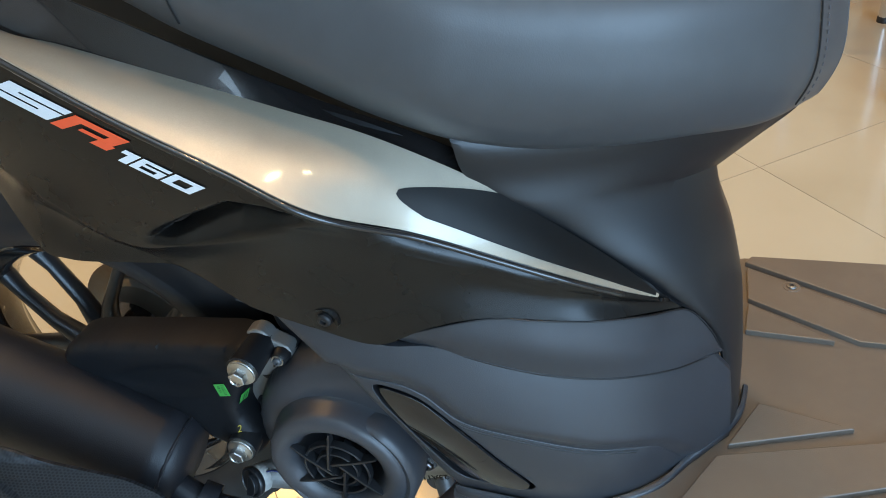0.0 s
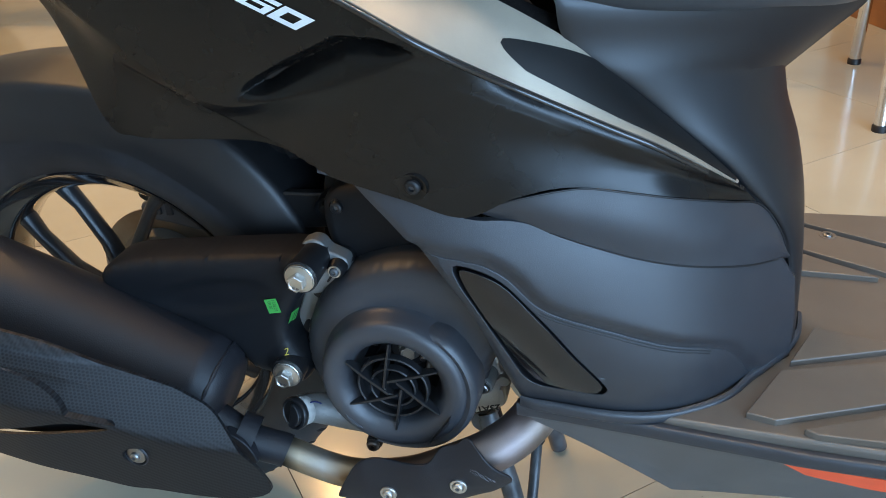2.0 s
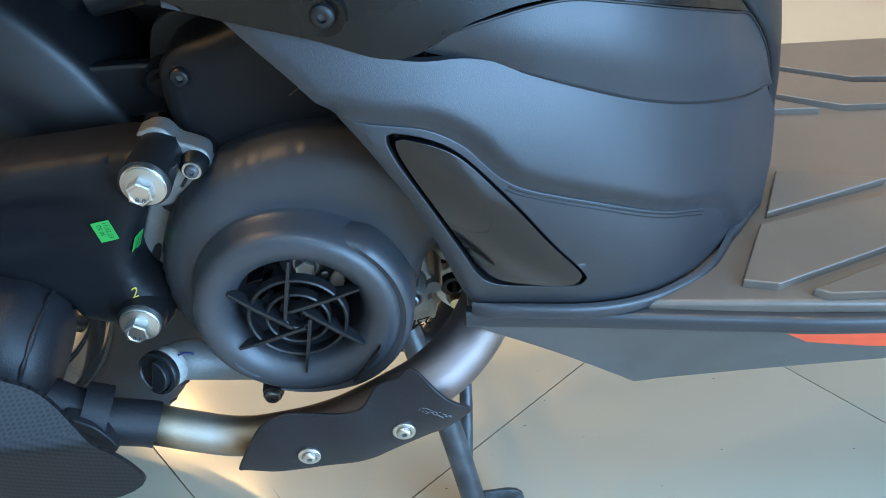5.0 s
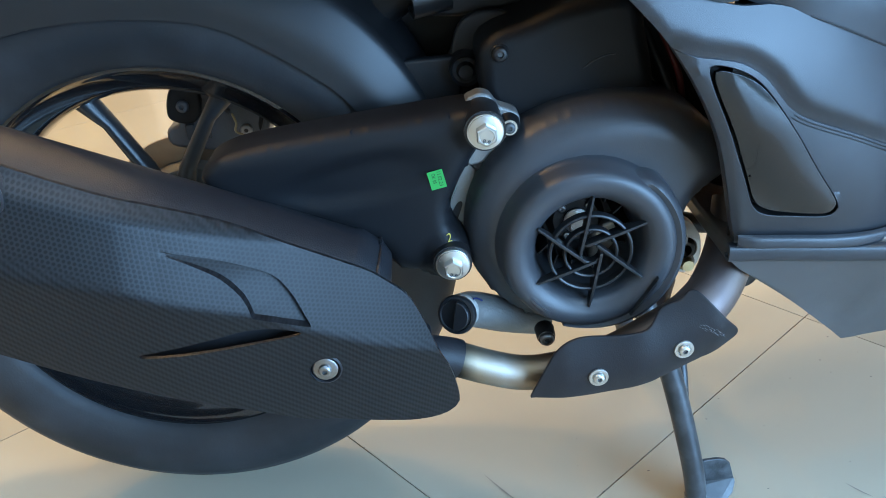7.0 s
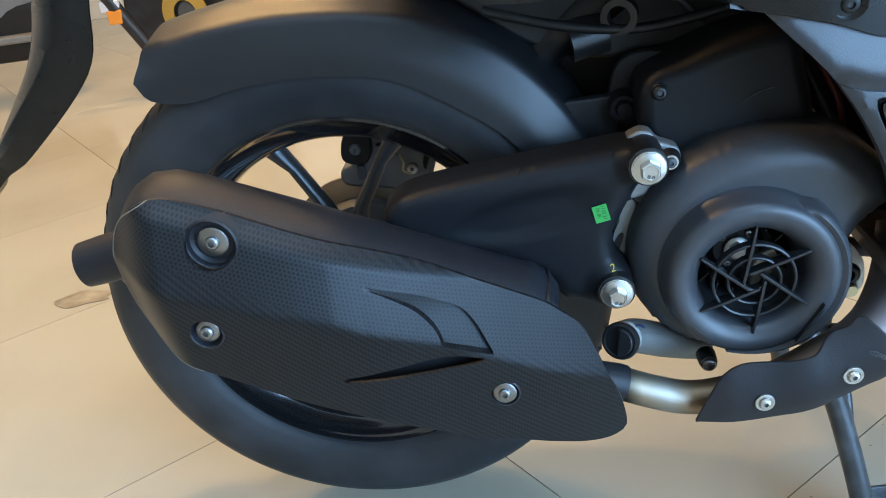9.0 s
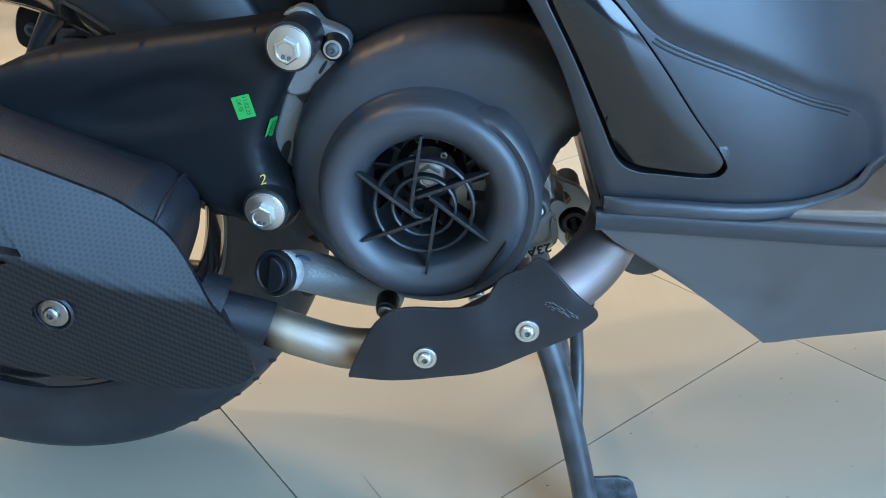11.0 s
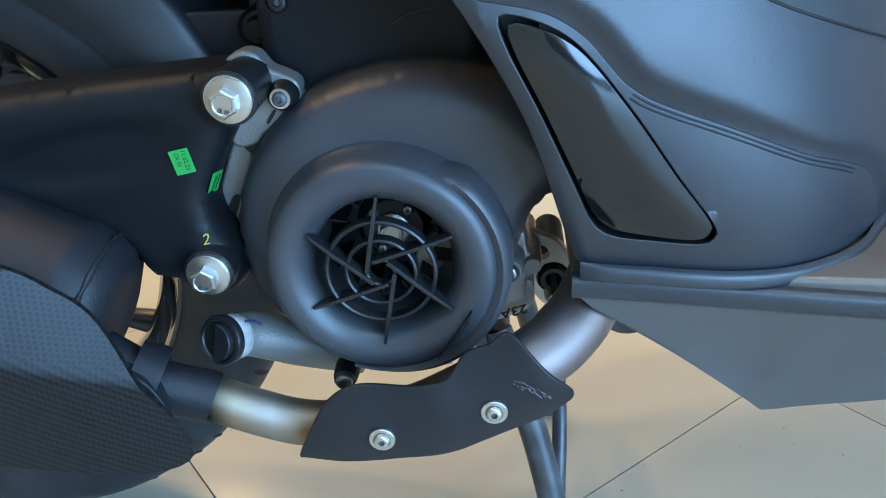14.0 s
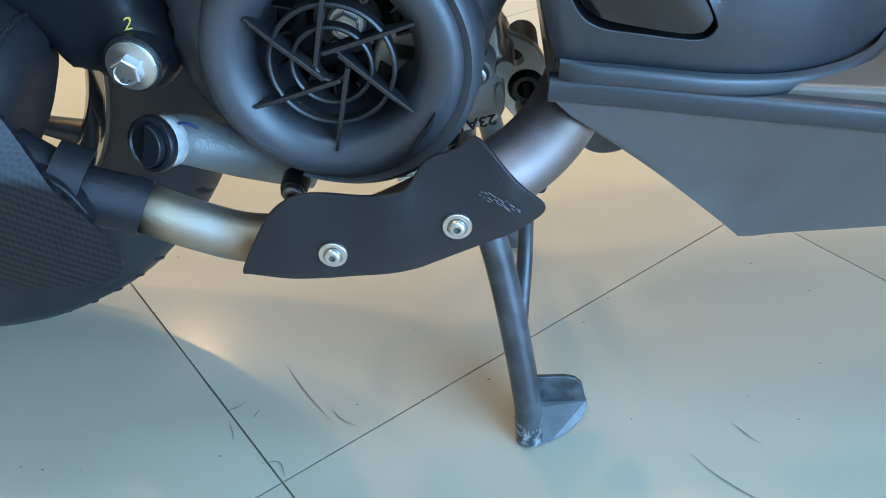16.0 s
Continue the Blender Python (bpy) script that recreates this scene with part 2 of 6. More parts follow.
def grid_faces(nu, nv, closed_u=False, closed_v=False, base=0):
    f = []
    for j in range(nv if closed_v else nv - 1):
        for i in range(nu if closed_u else nu - 1):
            a, b = base + j * nu + i, base + j * nu + (i + 1) % nu
            c, d = base + (j + 1) % nv * nu + (i + 1) % nu, base + (j + 1) % nv * nu + i
            f.append((a, b, c, d))
    return f


def surface(rows, nu=40, nv=12):
    """Points of a smooth surface through control rows, nv x nu x 3."""
    along = np.array([spline(r, nu) for r in rows])
    return np.array([spline(along[:, i], nv) if len(rows) > 2 else np.linspace(along[0, i], along[1, i], nv) for i in range(nu)]).transpose(1, 0, 2)


def skin(name, pts, thick, mat, parent, label="", away=(0, 1, 0), bevel=0.0015, closed_u=False):
    """A shell from a grid of points, with its thickness behind it (towards away)."""
    nv, nu = pts.shape[:2]
    du, dv = np.gradient(pts, axis=1), np.gradient(pts, axis=0)
    if closed_u:
        du = np.roll(pts, -1, 1) - np.roll(pts, 1, 1)
    n = np.cross(du, dv)
    n /= np.linalg.norm(n, axis=2, keepdims=True) + 1e-12
    if (n @ np.array(away)).mean() < 0:
        n = -n
    back = pts + thick * n
    verts = np.vstack([pts.reshape(-1, 3), back.reshape(-1, 3)])
    k = nu * nv
    faces = grid_faces(nu, nv, closed_u) + [tuple(reversed(f)) for f in grid_faces(nu, nv, closed_u, base=k)]
    for i in range(nu if closed_u else nu - 1):
        e = (i + 1) % nu
        faces += [(i, e, k + e, k + i), ((nv - 1) * nu + i, (nv - 1) * nu + e, k + (nv - 1) * nu + e, k + (nv - 1) * nu + i)]
    if not closed_u:
        for j in range(nv - 1):
            for c in (0, nu - 1):
                faces.append((j * nu + c, (j + 1) * nu + c, k + (j + 1) * nu + c, k + j * nu + c))
    return shape(name, verts, faces, mat, parent, label, bevel=bevel)


def tube(name, points, radius, mat, parent, label="", n=40, seg=20, caps=True, smooth_path=True):
    p = spline(points, n) if smooth_path else np.array(points, float)
    n = len(p)
    r = np.interp(np.linspace(0, 1, n), np.linspace(0, 1, len(radius)), radius) if isinstance(radius, (list, tuple)) else np.full(n, radius)
    tan = np.gradient(p, axis=0)
    tan /= np.linalg.norm(tan, axis=1, keepdims=True)
    side = np.cross(tan[0], (0.3, 0.9, 0.2))
    verts = []
    for i in range(n):
        side = side - tan[i] * (side @ tan[i])
        side /= np.linalg.norm(side)
        up = np.cross(tan[i], side)
        for a in np.linspace(0, 2 * math.pi, seg, endpoint=False):
            verts.append(p[i] + r[i] * (math.cos(a) * side + math.sin(a) * up))
    faces = grid_faces(seg, n, closed_u=True)
    if caps:
        faces += [tuple(range(seg)), tuple(range((n - 1) * seg, n * seg))]
    return shape(name, verts, faces, mat, parent, label)


def lathe(name, profile, centre, mat, parent, label="", axis=(0, 1, 0), seg=64, closed=False, angle=40, caps=True):
    """Turns (radius, along) pairs round an axis through the centre."""
    a = Vector(axis).normalized()
    q = Vector((0, 1, 0)).rotation_difference(a)
    c = Vector(centre)
    verts = []
    for r, h in profile:
        for k in range(seg):
            g = 2 * math.pi * k / seg
            verts.append(c + q @ Vector((r * math.cos(g), h, r * math.sin(g))))
    n = len(profile)
    faces = grid_faces(seg, n, closed_u=True, closed_v=closed)
    if caps and not closed:
        for row in (0, n - 1):
            if profile[row][0] > 1e-4:
                faces.append(tuple(range(row * seg, (row + 1) * seg)))
    return shape(name, verts, faces, mat, parent, label, angle=angle)


def plate(name, outline, y0, y1, mat, parent, label="", n=60, bevel=0.003, segments=3, smooth_outline=True):
    """An outline in x, z as a slab between y0 (towards the walker) and y1."""
    o = spline(outline, n, closed=True) if smooth_outline else np.array(outline)
    n = len(o)
    verts = [(x, y0, z) for x, z in o] + [(x, y1, z) for x, z in o]
    faces = [tuple(range(n)), tuple(range(n, 2 * n))] + [(i, (i + 1) % n, n + (i + 1) % n, n + i) for i in range(n)]
    return shape(name, verts, faces, mat, parent, label, bevel=bevel, segments=segments)


def bolt(at, r, parent, mat=None, washer=1.5, name="bolt", label="", height=0.6, axis=(0, -1, 0)):
    """A flanged hexagon bolt whose head points along axis."""
    mat = mat or ZINC
    a = Vector(axis).normalized()
    q = Vector((0, 0, 1)).rotation_difference(a)
    rings = [(washer * r, 0.0, 32), (washer * r, 0.18 * r, 32), (1.15 * r, 0.30 * r, 32), (r, 0.32 * r, 6), (r, (0.22 + height) * r, 6), (0.90 * r, (0.32 + height) * r, 6), (0.70 * r, (0.33 + height) * r, 32), (0.62 * r, (0.24 + height) * r, 32)]
    verts, faces = [], []
    for rr, h, kind in rings:
        for k in range(24):
            g = 2 * math.pi * k / 24
            d = rr if kind == 32 else rr * math.cos(math.pi / 6) / math.cos((g + math.pi / 6) % (math.pi / 3) - math.pi / 6)
            verts.append(Vector(at) + q @ Vector((d * math.cos(g), d * math.sin(g), h)))
    faces = grid_faces(24, len(rings), closed_u=True)
    faces.append(tuple(range((len(rings) - 1) * 24, len(rings) * 24)))
    return shape(name, verts, faces, mat, parent, label, angle=25)


def box(name, lo, hi, mat, parent=None, label="", bevel=0.0):
    v = [(x, y, z) for x in (lo[0], hi[0]) for y in (lo[1], hi[1]) for z in (lo[2], hi[2])]
    f = [(0, 1, 3, 2), (4, 6, 7, 5), (0, 4, 5, 1), (2, 3, 7, 6), (0, 2, 6, 4), (1, 5, 7, 3)]
    return shape(name, v, f, mat, parent, label, smooth=False, bevel=bevel)


def inside(p, loop):
    """Which of the points p lie in the closed loop."""
    hit = np.zeros(len(p), bool)
    for a, b in zip(loop, np.roll(loop, -1, 0)):
        c = (a[1] > p[:, 1]) != (b[1] > p[:, 1])
        with np.errstate(divide="ignore", invalid="ignore"):
            hit ^= c & (p[:, 0] < (b[0] - a[0]) * (p[:, 1] - a[1]) / (b[1] - a[1]) + a[0])
    return hit


def outline(points, n=90, corners=False):
    """A closed loop in x, z: smooth, or straight between corners."""
    if not corners:
        return spline(points, n, closed=True)
    p = np.array(points, float)
    q = np.vstack([p, p[:1]])
    length = np.r_[0, np.cumsum(np.hypot(*np.diff(q, axis=0).T))]
    at = np.union1d(np.linspace(0, length[-1], n, endpoint=False), length[:-1])
    return np.stack([np.interp(at, length, q[:, k]) for k in (0, 1)], 1)


def panel(name, loop, depth, mat, parent, label="", thick=0.003, res=0.005, holes=(), bevel=0.0012, angle=40, folds=()):
    """A shell over a loop in x, z, whose y is depth(x, z), with holes cut through and mesh edges laid along the folds."""
    loops = [np.array(loop)] + [np.array(h) for h in holes]
    lo, hi = loops[0].min(0), loops[0].max(0)
    g = np.stack(np.meshgrid(np.arange(lo[0], hi[0], res), np.arange(lo[1], hi[1], res)), -1).reshape(-1, 2)
    g[:, 0] += (np.round((g[:, 1] - lo[1]) / res) % 2) * res / 2
    keep = inside(g, loops[0])
    for h in loops[1:]:
        keep &= ~inside(g, h)
    g = g[keep]
    edge = np.vstack(loops + [np.array(f) for f in folds])
    near = np.sqrt(((g[:, None] - edge[None]) ** 2).sum(2).min(1))
    g = g[near > 0.6 * res]
    pts = np.vstack([edge, g])
    edges, base = [], 0
    for lp in loops:
        edges += [(base + i, base + (i + 1) % len(lp)) for i in range(len(lp))]
        base += len(lp)
    for fd in folds:
        edges += [(base + i, base + i + 1) for i in range(len(fd) - 1)]
        base += len(fd)
    out = delaunay_2d_cdt([Vector(p) for p in pts], edges, [], 1, 1e-7)
    v2 = np.array([tuple(p) for p in out[0]])
    tris = [tuple(f) for f in out[2]]
    mid = np.array([v2[list(f)].mean(0) for f in tris])
    good = inside(mid, loops[0])
    for lp in loops[1:]:
        good &= ~inside(mid, lp)
    tris = [f for f, ok in zip(tris, good) if ok]
    y = np.array([depth(a, b) for a, b in v2])
    k = len(v2)
    verts = [(a, c, b) for (a, b), c in zip(v2, y)] + [(a, c + thick, b) for (a, b), c in zip(v2, y)]
    count = {}
    for f in tris:
        for i in range(len(f)):
            e = (f[i], f[(i + 1) % len(f)])
            count[tuple(sorted(e))] = None if tuple(sorted(e)) in count else e
    faces = tris + [tuple(k + i for i in reversed(f)) for f in tris]
    faces += [(e[1], e[0], k + e[0], k + e[1]) for e in count.values() if e]
    return shape(name, verts, faces, mat, parent, label, bevel=bevel, angle=angle)


def ease(x):
    x = min(1.0, max(0.0, x))
    return x * x * (3 - 2 * x)


def lettering(name, text, start, along, width, height, lean, depth, mat, parent, proud=0.0007, bold=0.0):
    """Writing on a panel: start and along in x, z, the letters stretched to width and height."""
    cu = bpy.data.curves.new(name, "FONT")
    cu.body, cu.resolution_u, cu.offset = text, 3, bold
    tmp = new(name, cu)
    me = bpy.data.meshes.new_from_object(tmp.evaluated_get(bpy.context.evaluated_depsgraph_get()))
    bpy.data.objects.remove(tmp)
    p = np.array([tuple(v.co) for v in me.vertices])
    lo, hi = p.min(0), p.max(0)
    d = Vector(along).normalized()
    up = Vector((-d.y, d.x))
    verts = []
    for q in p:
        a, b = (q[0] - lo[0]) / (hi[0] - lo[0]) * width, (q[1] - lo[1]) / (hi[1] - lo[1]) * height
        s = Vector(start) + d * (a + lean * b) + up * b
        verts.append((s.x, depth(s.x, s.y) - proud, s.y))
    return shape(name, verts, [tuple(f.vertices) for f in me.polygons], mat, parent, smooth=False)


def socket_screw(at, r, parent, axis=(0, -1, 0), mat=None, washer=0.0, label=""):
    """A button head, its socket's shade put in as a dark hexagon, on a grooved washer where one shows."""
    rings = [(1.02 * r, 0.0), (r, 0.45 * r), (0.86 * r, 0.66 * r), (0.70 * r, 0.74 * r), (0.42 * r, 0.75 * r), (0.38 * r, 0.30 * r), (0.0, 0.28 * r)]
    if washer:
        rings = [(washer * r, -0.30 * r), (washer * r, 0.02 * r), (0.95 * washer * r, 0.12 * r), (1.20 * r, 0.12 * r), (1.14 * r, -0.12 * r), (1.04 * r, -0.12 * r)] + rings[1:]
    ob = lathe("screw", rings, at, mat or ZINC, parent, label, axis=axis, seg=24, angle=30)
    a = Vector(axis).normalized()
    q = Vector((0, 0, 1)).rotation_difference(a)
    hexagon = [Vector(at) + q @ Vector((0.39 * r * math.cos(k * math.pi / 3), 0.39 * r * math.sin(k * math.pi / 3), h)) for h in (0.20 * r, 0.42 * r) for k in range(6)]
    if parent.type != "EMPTY" and parent.parent and parent.parent.type != "EMPTY":
        return ob
    shape("socket", hexagon, [tuple(range(6)), tuple(range(6, 12))] + [(k, (k + 1) % 6, 6 + (k + 1) % 6, 6 + k) for k in range(6)], CASTDARK, ob if parent.type == "EMPTY" else parent, smooth=False)
    return ob


# ---- the showroom ----
X0, X1, Y0, Y1, ZC = -3.4, 4.4, -3.9, 4.9, 2.8
floor = tagged(box("floor", (X0, Y0, -0.08), (X1, Y1, -0.003), GROUT), "beige vitrified tile showroom floor with dark joints", "floor", kind="structure")
tagged(box("ceiling", (X0, Y0, ZC), (X1, Y1, ZC + 0.1), CEIL), "plain white showroom ceiling", "ceiling", kind="structure")
tagged(box("wall_north", (X0, Y1, -0.08), (X1, Y1 + 0.15, ZC), WALL), "cream painted showroom wall", "wall", kind="structure")
tagged(box("wall_west", (X0 - 0.15, Y0, -0.08), (X0, Y1 + 0.15, ZC), WALL), "cream painted showroom wall", "wall", kind="structure")
tagged(box("wall_east", (X1, 0.6, -0.08), (X1 + 0.15, Y1 + 0.15, ZC), WALL), "cream painted showroom wall", "wall", kind="structure")
tagged(box("wall_south", (X0 - 0.15, Y0 - 0.15, -0.08), (1.4, Y0, ZC), WALL), "cream painted showroom wall", "wall", kind="structure")
tagged(box("lintel", (1.4, Y0 - 0.15, 2.5), (X1 + 0.15, Y0, ZC), WALL), "cream lintel over the open shop front", "lintel", kind="structure")
tagged(box("ground", (X0 - 40, Y0 - 40, -0.12), (X1 + 40, Y1 + 40, -0.081), GROUND), "grey paved ground outside the shop", "ground", kind="structure")

# ---- the scooter ----
scooter = thing("scooter", (0.6, 0.02, 0.0), "black and pewter scooter parked on its centre stand", "scooter")
S = scooter
CY = 0.02

# rear wheel
WC = (0.111, CY, 0.296)
half = [(0.190, -0.044), (0.196, -0.054), (0.204, -0.0570), (0.2100, -0.0605), (0.226, -0.0650), (0.247, -0.063), (0.261, -0.052), (0.2705, -0.032), (0.2742, -0.012), (0.2748, 0.0)]
tyre = lathe("tyre", half + [(r, -h) for r, h in reversed(half[:-1])], WC, RUBBER, S, "worn black rear tyre with curved grooves", seg=120, closed=True)
rim = lathe("rim", [(0.196, -0.043), (0.195, -0.048), (0.190, -0.049), (0.187, -0.045), (0.184, -0.038), (0.172, -0.031), (0.166, -0.024), (0.163, 0.0), (0.166, 0.024), (0.172, 0.031), (0.184, 0.038),
            (0.190, 0.049), (0.196, 0.043), (0.186, 0.0)], WC, RIM, S, "gloss black cast rim", seg=120, closed=True, angle=55)
lathe("hub", [(0.0, -0.052), (0.026, -0.052), (0.032, -0.046), (0.040, -0.030), (0.046, -0.026), (0.050, 0.03), (0.0, 0.05)], WC, RIM, rim, seg=40)
for k in range(5):
    for d in (-0.40, 0.40):
        g = radians(89) + k * 2 * math.pi / 5
        rows = []
        for q, w, t in ((0.0, 0.013, 0.015), (0.35, 0.008, 0.012), (0.75, 0.007, 0.011), (1.0, 0.012, 0.013)):
            r, a = 0.045 + (0.170 - 0.045) * q, g + d * (0.30 + 0.70 * q)
            c = Vector((WC[0] + r * math.cos(a), WC[1] - 0.012 + 0.006 * q, WC[2] + r * math.sin(a)))
            s = Vector((-math.sin(a), 0, math.cos(a)))
            rows.append([tuple(c + s * (w * math.cos(h)) + Vector((0, t * math.sin(h), 0))) for h in np.linspace(0, 2 * math.pi, 12, endpoint=False)])
        v = [p for row in rows for p in row]
        shape("spoke", v, grid_faces(12, 4, closed_u=True) + [tuple(range(12)), tuple(range(36, 48))], SATIN, rim, angle=50)
lathe("brake_disc", [(0.055, 0.062), (0.092, 0.062), (0.092, 0.066), (0.055, 0.066)], WC, STEEL, S, "worn steel brake disc", seg=60, closed=True)
lathe("disc_carrier", [(0.0, 0.050), (0.060, 0.050), (0.066, 0.058), (0.066, 0.064), (0.0, 0.064)], WC, ALLOY, S, seg=40)
# tread grooves, their shade put in as dark tubes sunk into the tyre
for k in range(60):
    g = 2 * math.pi * k / 60
    for side in (-1, 1):
        pts = []
        for q in np.linspace(0, 1, 6):
            yy = side * (0.006 + 0.049 * q)
            rr = float(np.interp(abs(yy), [0, 0.012, 0.032, 0.051, 0.061], [0.2748, 0.2742, 0.2708, 0.262, 0.251])) - 0.0031
            a = g + (0.5 if side > 0 else 0) * math.pi / 30 + 0.10 * q ** 1.3
            pts.append((WC[0] + rr * math.cos(a), CY + yy, WC[2] + rr * math.sin(a)))
        tube("groove_shade", pts, [0.0018, 0.0036, 0.0044, 0.0038, 0.0014], GROOVE_SHADE, tyre, n=7, seg=6, smooth_path=True)

# brake caliper, seen through the wheel
cal = plate("brake_caliper", [(0.100, 0.380), (0.098, 0.398), (0.112, 0.405), (0.112, 0.440), (0.150, 0.446), (0.185, 0.425), (0.200, 0.385), (0.178, 0.366), (0.135, 0.372)], 0.075, 0.115, CALIPER, S, "grey cast brake caliper", bevel=0.005)
plate("mount", [(0.104, 0.412), (0.112, 0.442), (0.136, 0.446), (0.138, 0.418), (0.126, 0.404)], 0.068, 0.078, DARK, cal, bevel=0.003)
for x, z in ((0.150, 0.432), (0.152, 0.423), (0.155, 0.414)):
    plate("fin", [(x - 0.009, z - 0.0022), (x + 0.010, z - 0.0032), (x + 0.010, z + 0.0010), (x - 0.009, z + 0.0020)], 0.066, 0.077, CALIPER, cal, smooth_outline=False, bevel=0.0012)
for x, z in ((0.122, 0.394), (0.138, 0.394)):
    plate("pad_window", [(x - 0.0045, z - 0.008), (x + 0.0045, z - 0.008), (x + 0.0045, z + 0.008), (x - 0.0045, z + 0.008)], 0.071, 0.077, CASTDARK, cal, smooth_outline=False, bevel=0.0015)
socket_screw((0.121, 0.068, 0.423), 0.0062, cal, mat=CALIPER)
socket_screw((0.178, 0.074, 0.392), 0.006, cal)
tube("spring_clip", [(0.168, 0.066, 0.412), (0.172, 0.060, 0.404), (0.170, 0.060, 0.396), (0.178, 0.062, 0.390)], 0.0012, BRASS, cal, n=14, seg=8)
tube("bleed_pipe", [(0.200, 0.050, 0.395), (0.206, 0.050, 0.410), (0.212, 0.050, 0.428)], 0.004, CALIPER, S, n=8, seg=12)
tube("brake_hose", [(0.19, 0.085, 0.38), (0.20, 0.07, 0.41), (0.215, 0.06, 0.44), (0.26, 0.05, 0.47)], 0.005, DARK, S, n=14, seg=10)

# rear mudguard
fe = [(-0.040, 0.545), (-0.028, 0.527), (0.009, 0.521), (0.052, 0.528), (0.106, 0.531), (0.158, 0.527), (0.207, 0.514), (0.277, 0.468), (0.307, 0.436), (0.330, 0.408)]
fc = [(-0.036, 0.566), (-0.010, 0.571), (0.030, 0.577), (0.075, 0.580), (0.117, 0.578), (0.160, 0.574), (0.212, 0.563), (0.262, 0.543), (0.302, 0.516), (0.336, 0.478), (0.357, 0.442), (0.366, 0.420)]
skin("mudguard", surface([[(x - 0.0025, -0.050, z + 0.0025) for x, z in fe], [(x - 0.0025, -0.047, z - 0.002) for x, z in spline(fe, 12) * 0.5 + spline(fc, 12) * 0.5], [(x - 0.002, -0.038, z - 0.004) for x, z in fc],
     [(x + 0.001, -0.033, z + 0.005) for x, z in fc], [(x + 0.003, -0.024, z + 0.010) for x, z in fc], [(x + 0.008, 0.02, z + 0.022) for x, z in fc], [(x + 0.004, 0.076, z + 0.012) for x, z in fc], [(x, 0.09, z - 0.03) for x, z in fc]], 60, 60),
     0.003, MATTE, S, "matte black plastic rear mudguard", bevel=0, away=(0, 1, -0.4))
plate("mudguard_bracket", [(0.325, 0.4770), (0.398, 0.4785), (0.392, 0.440), (0.350, 0.436)], -0.030, -0.018, MATTE, S, smooth_outline=False, bevel=0.003)
lathe("rubber_mount", [(0.0, -0.046), (0.006, -0.046), (0.008, -0.040), (0.011, -0.040), (0.013, -0.044), (0.014, -0.030), (0.014, 0.0), (0.0, 0.0)], (0.3965, 0.0, 0.4680), DARK, S, seg=28)

# tail piece behind the wheel
skin("tail_guard", surface([[(-0.296, 0.02, 0.415), (-0.246, 0.015, 0.452), (-0.205, 0.01, 0.474), (-0.112, 0.005, 0.552), (-0.085, 0.0, 0.62), (-0.06, 0.0, 0.70)],
     [(-0.294, 0.03, 0.418), (-0.256, 0.015, 0.468), (-0.222, 0.0, 0.498), (-0.145, -0.005, 0.580), (-0.118, -0.01, 0.64), (-0.10, -0.01, 0.71)],
     [(-0.298, 0.05, 0.420), (-0.275, 0.05, 0.462), (-0.245, 0.045, 0.500), (-0.188, 0.04, 0.570), (-0.158, 0.035, 0.64), (-0.14, 0.03, 0.72)],
     [(-0.302, 0.08, 0.425), (-0.288, 0.11, 0.465), (-0.260, 0.12, 0.505), (-0.205, 0.12, 0.575), (-0.175, 0.12, 0.64), (-0.155, 0.12, 0.72)]], 30, 14), 0.004, PANELBLACK, S, "black plastic tail mudguard")

# silencer
ax = (Vector((0.915, 0.03, -0.402)).normalized()) * -1
sc = Vector((0.1915, -0.1465, 0.355))
lathe("silencer", [(0.0, -0.130), (0.030, -0.129), (0.047, -0.124), (0.0545, -0.114), (0.0570, -0.104), (0.0585, -0.100), (0.0592, -0.096), (0.0588, -0.091), (0.0580, -0.089), (0.0580, 0.190), (0.0560, 0.215), (0.049, 0.232), (0.038, 0.241), (0.0, 0.243)], sc, HEAT, S, "matte black silencer barrel", axis=ax, seg=64, angle=50)
lathe("tail_pipe", [(0.0160, 0.0), (0.0185, 0.0), (0.0195, 0.045), (0.0185, 0.064), (0.0160, 0.064)], (0.014, -0.200, 0.452), HEAT, S, "short black tail pipe", axis=(-1, -0.06, -0.16), seg=32, closed=True)


FORK_UP = spline([(0.1880, 0.4475), (0.1970, 0.4410), (0.2200, 0.4300), (0.2390, 0.4190), (0.2540, 0.4075), (0.2630, 0.3930), (0.2700, 0.3750), (0.2750, 0.3620)], 60)[:58]
FORK_LOW = spline([(0.1875, 0.4465), (0.1950, 0.4400), (0.2080, 0.4305), (0.2230, 0.4175), (0.2330, 0.4040), (0.2370, 0.3950), (0.2390, 0.3870), (0.2395, 0.3830)], 60)[:58]
FORK_WALL = 0.0011
FORK_END = (FORK_UP[-1] - FORK_LOW[-1]) / np.linalg.norm(FORK_UP[-1] - FORK_LOW[-1])
FORK_BACK = np.array([-FORK_END[1], FORK_END[0]])
# how steeply the face turns inboard along its length
FACE_X = np.linspace(0.0, 0.40, 201)
FACE_Y = np.cumsum(np.interp(FACE_X, [0.0, 0.12, 0.17, 0.22, 0.30, 0.37], [0.08, 0.10, 0.22, 0.40, 0.46, 0.62])) * 0.002
FACE_Y += -0.264 - np.interp(0.277, FACE_X, FACE_Y)


def crease_line(x):
    return float(np.interp(x, [0.03, 0.152, 0.173, 0.191, 0.216, 0.239, 0.278, 0.306, 0.36], [0.008, 0.0130, 0.0131, 0.0101, 0.0093, 0.0080, -0.0008, -0.0075, -0.014]))


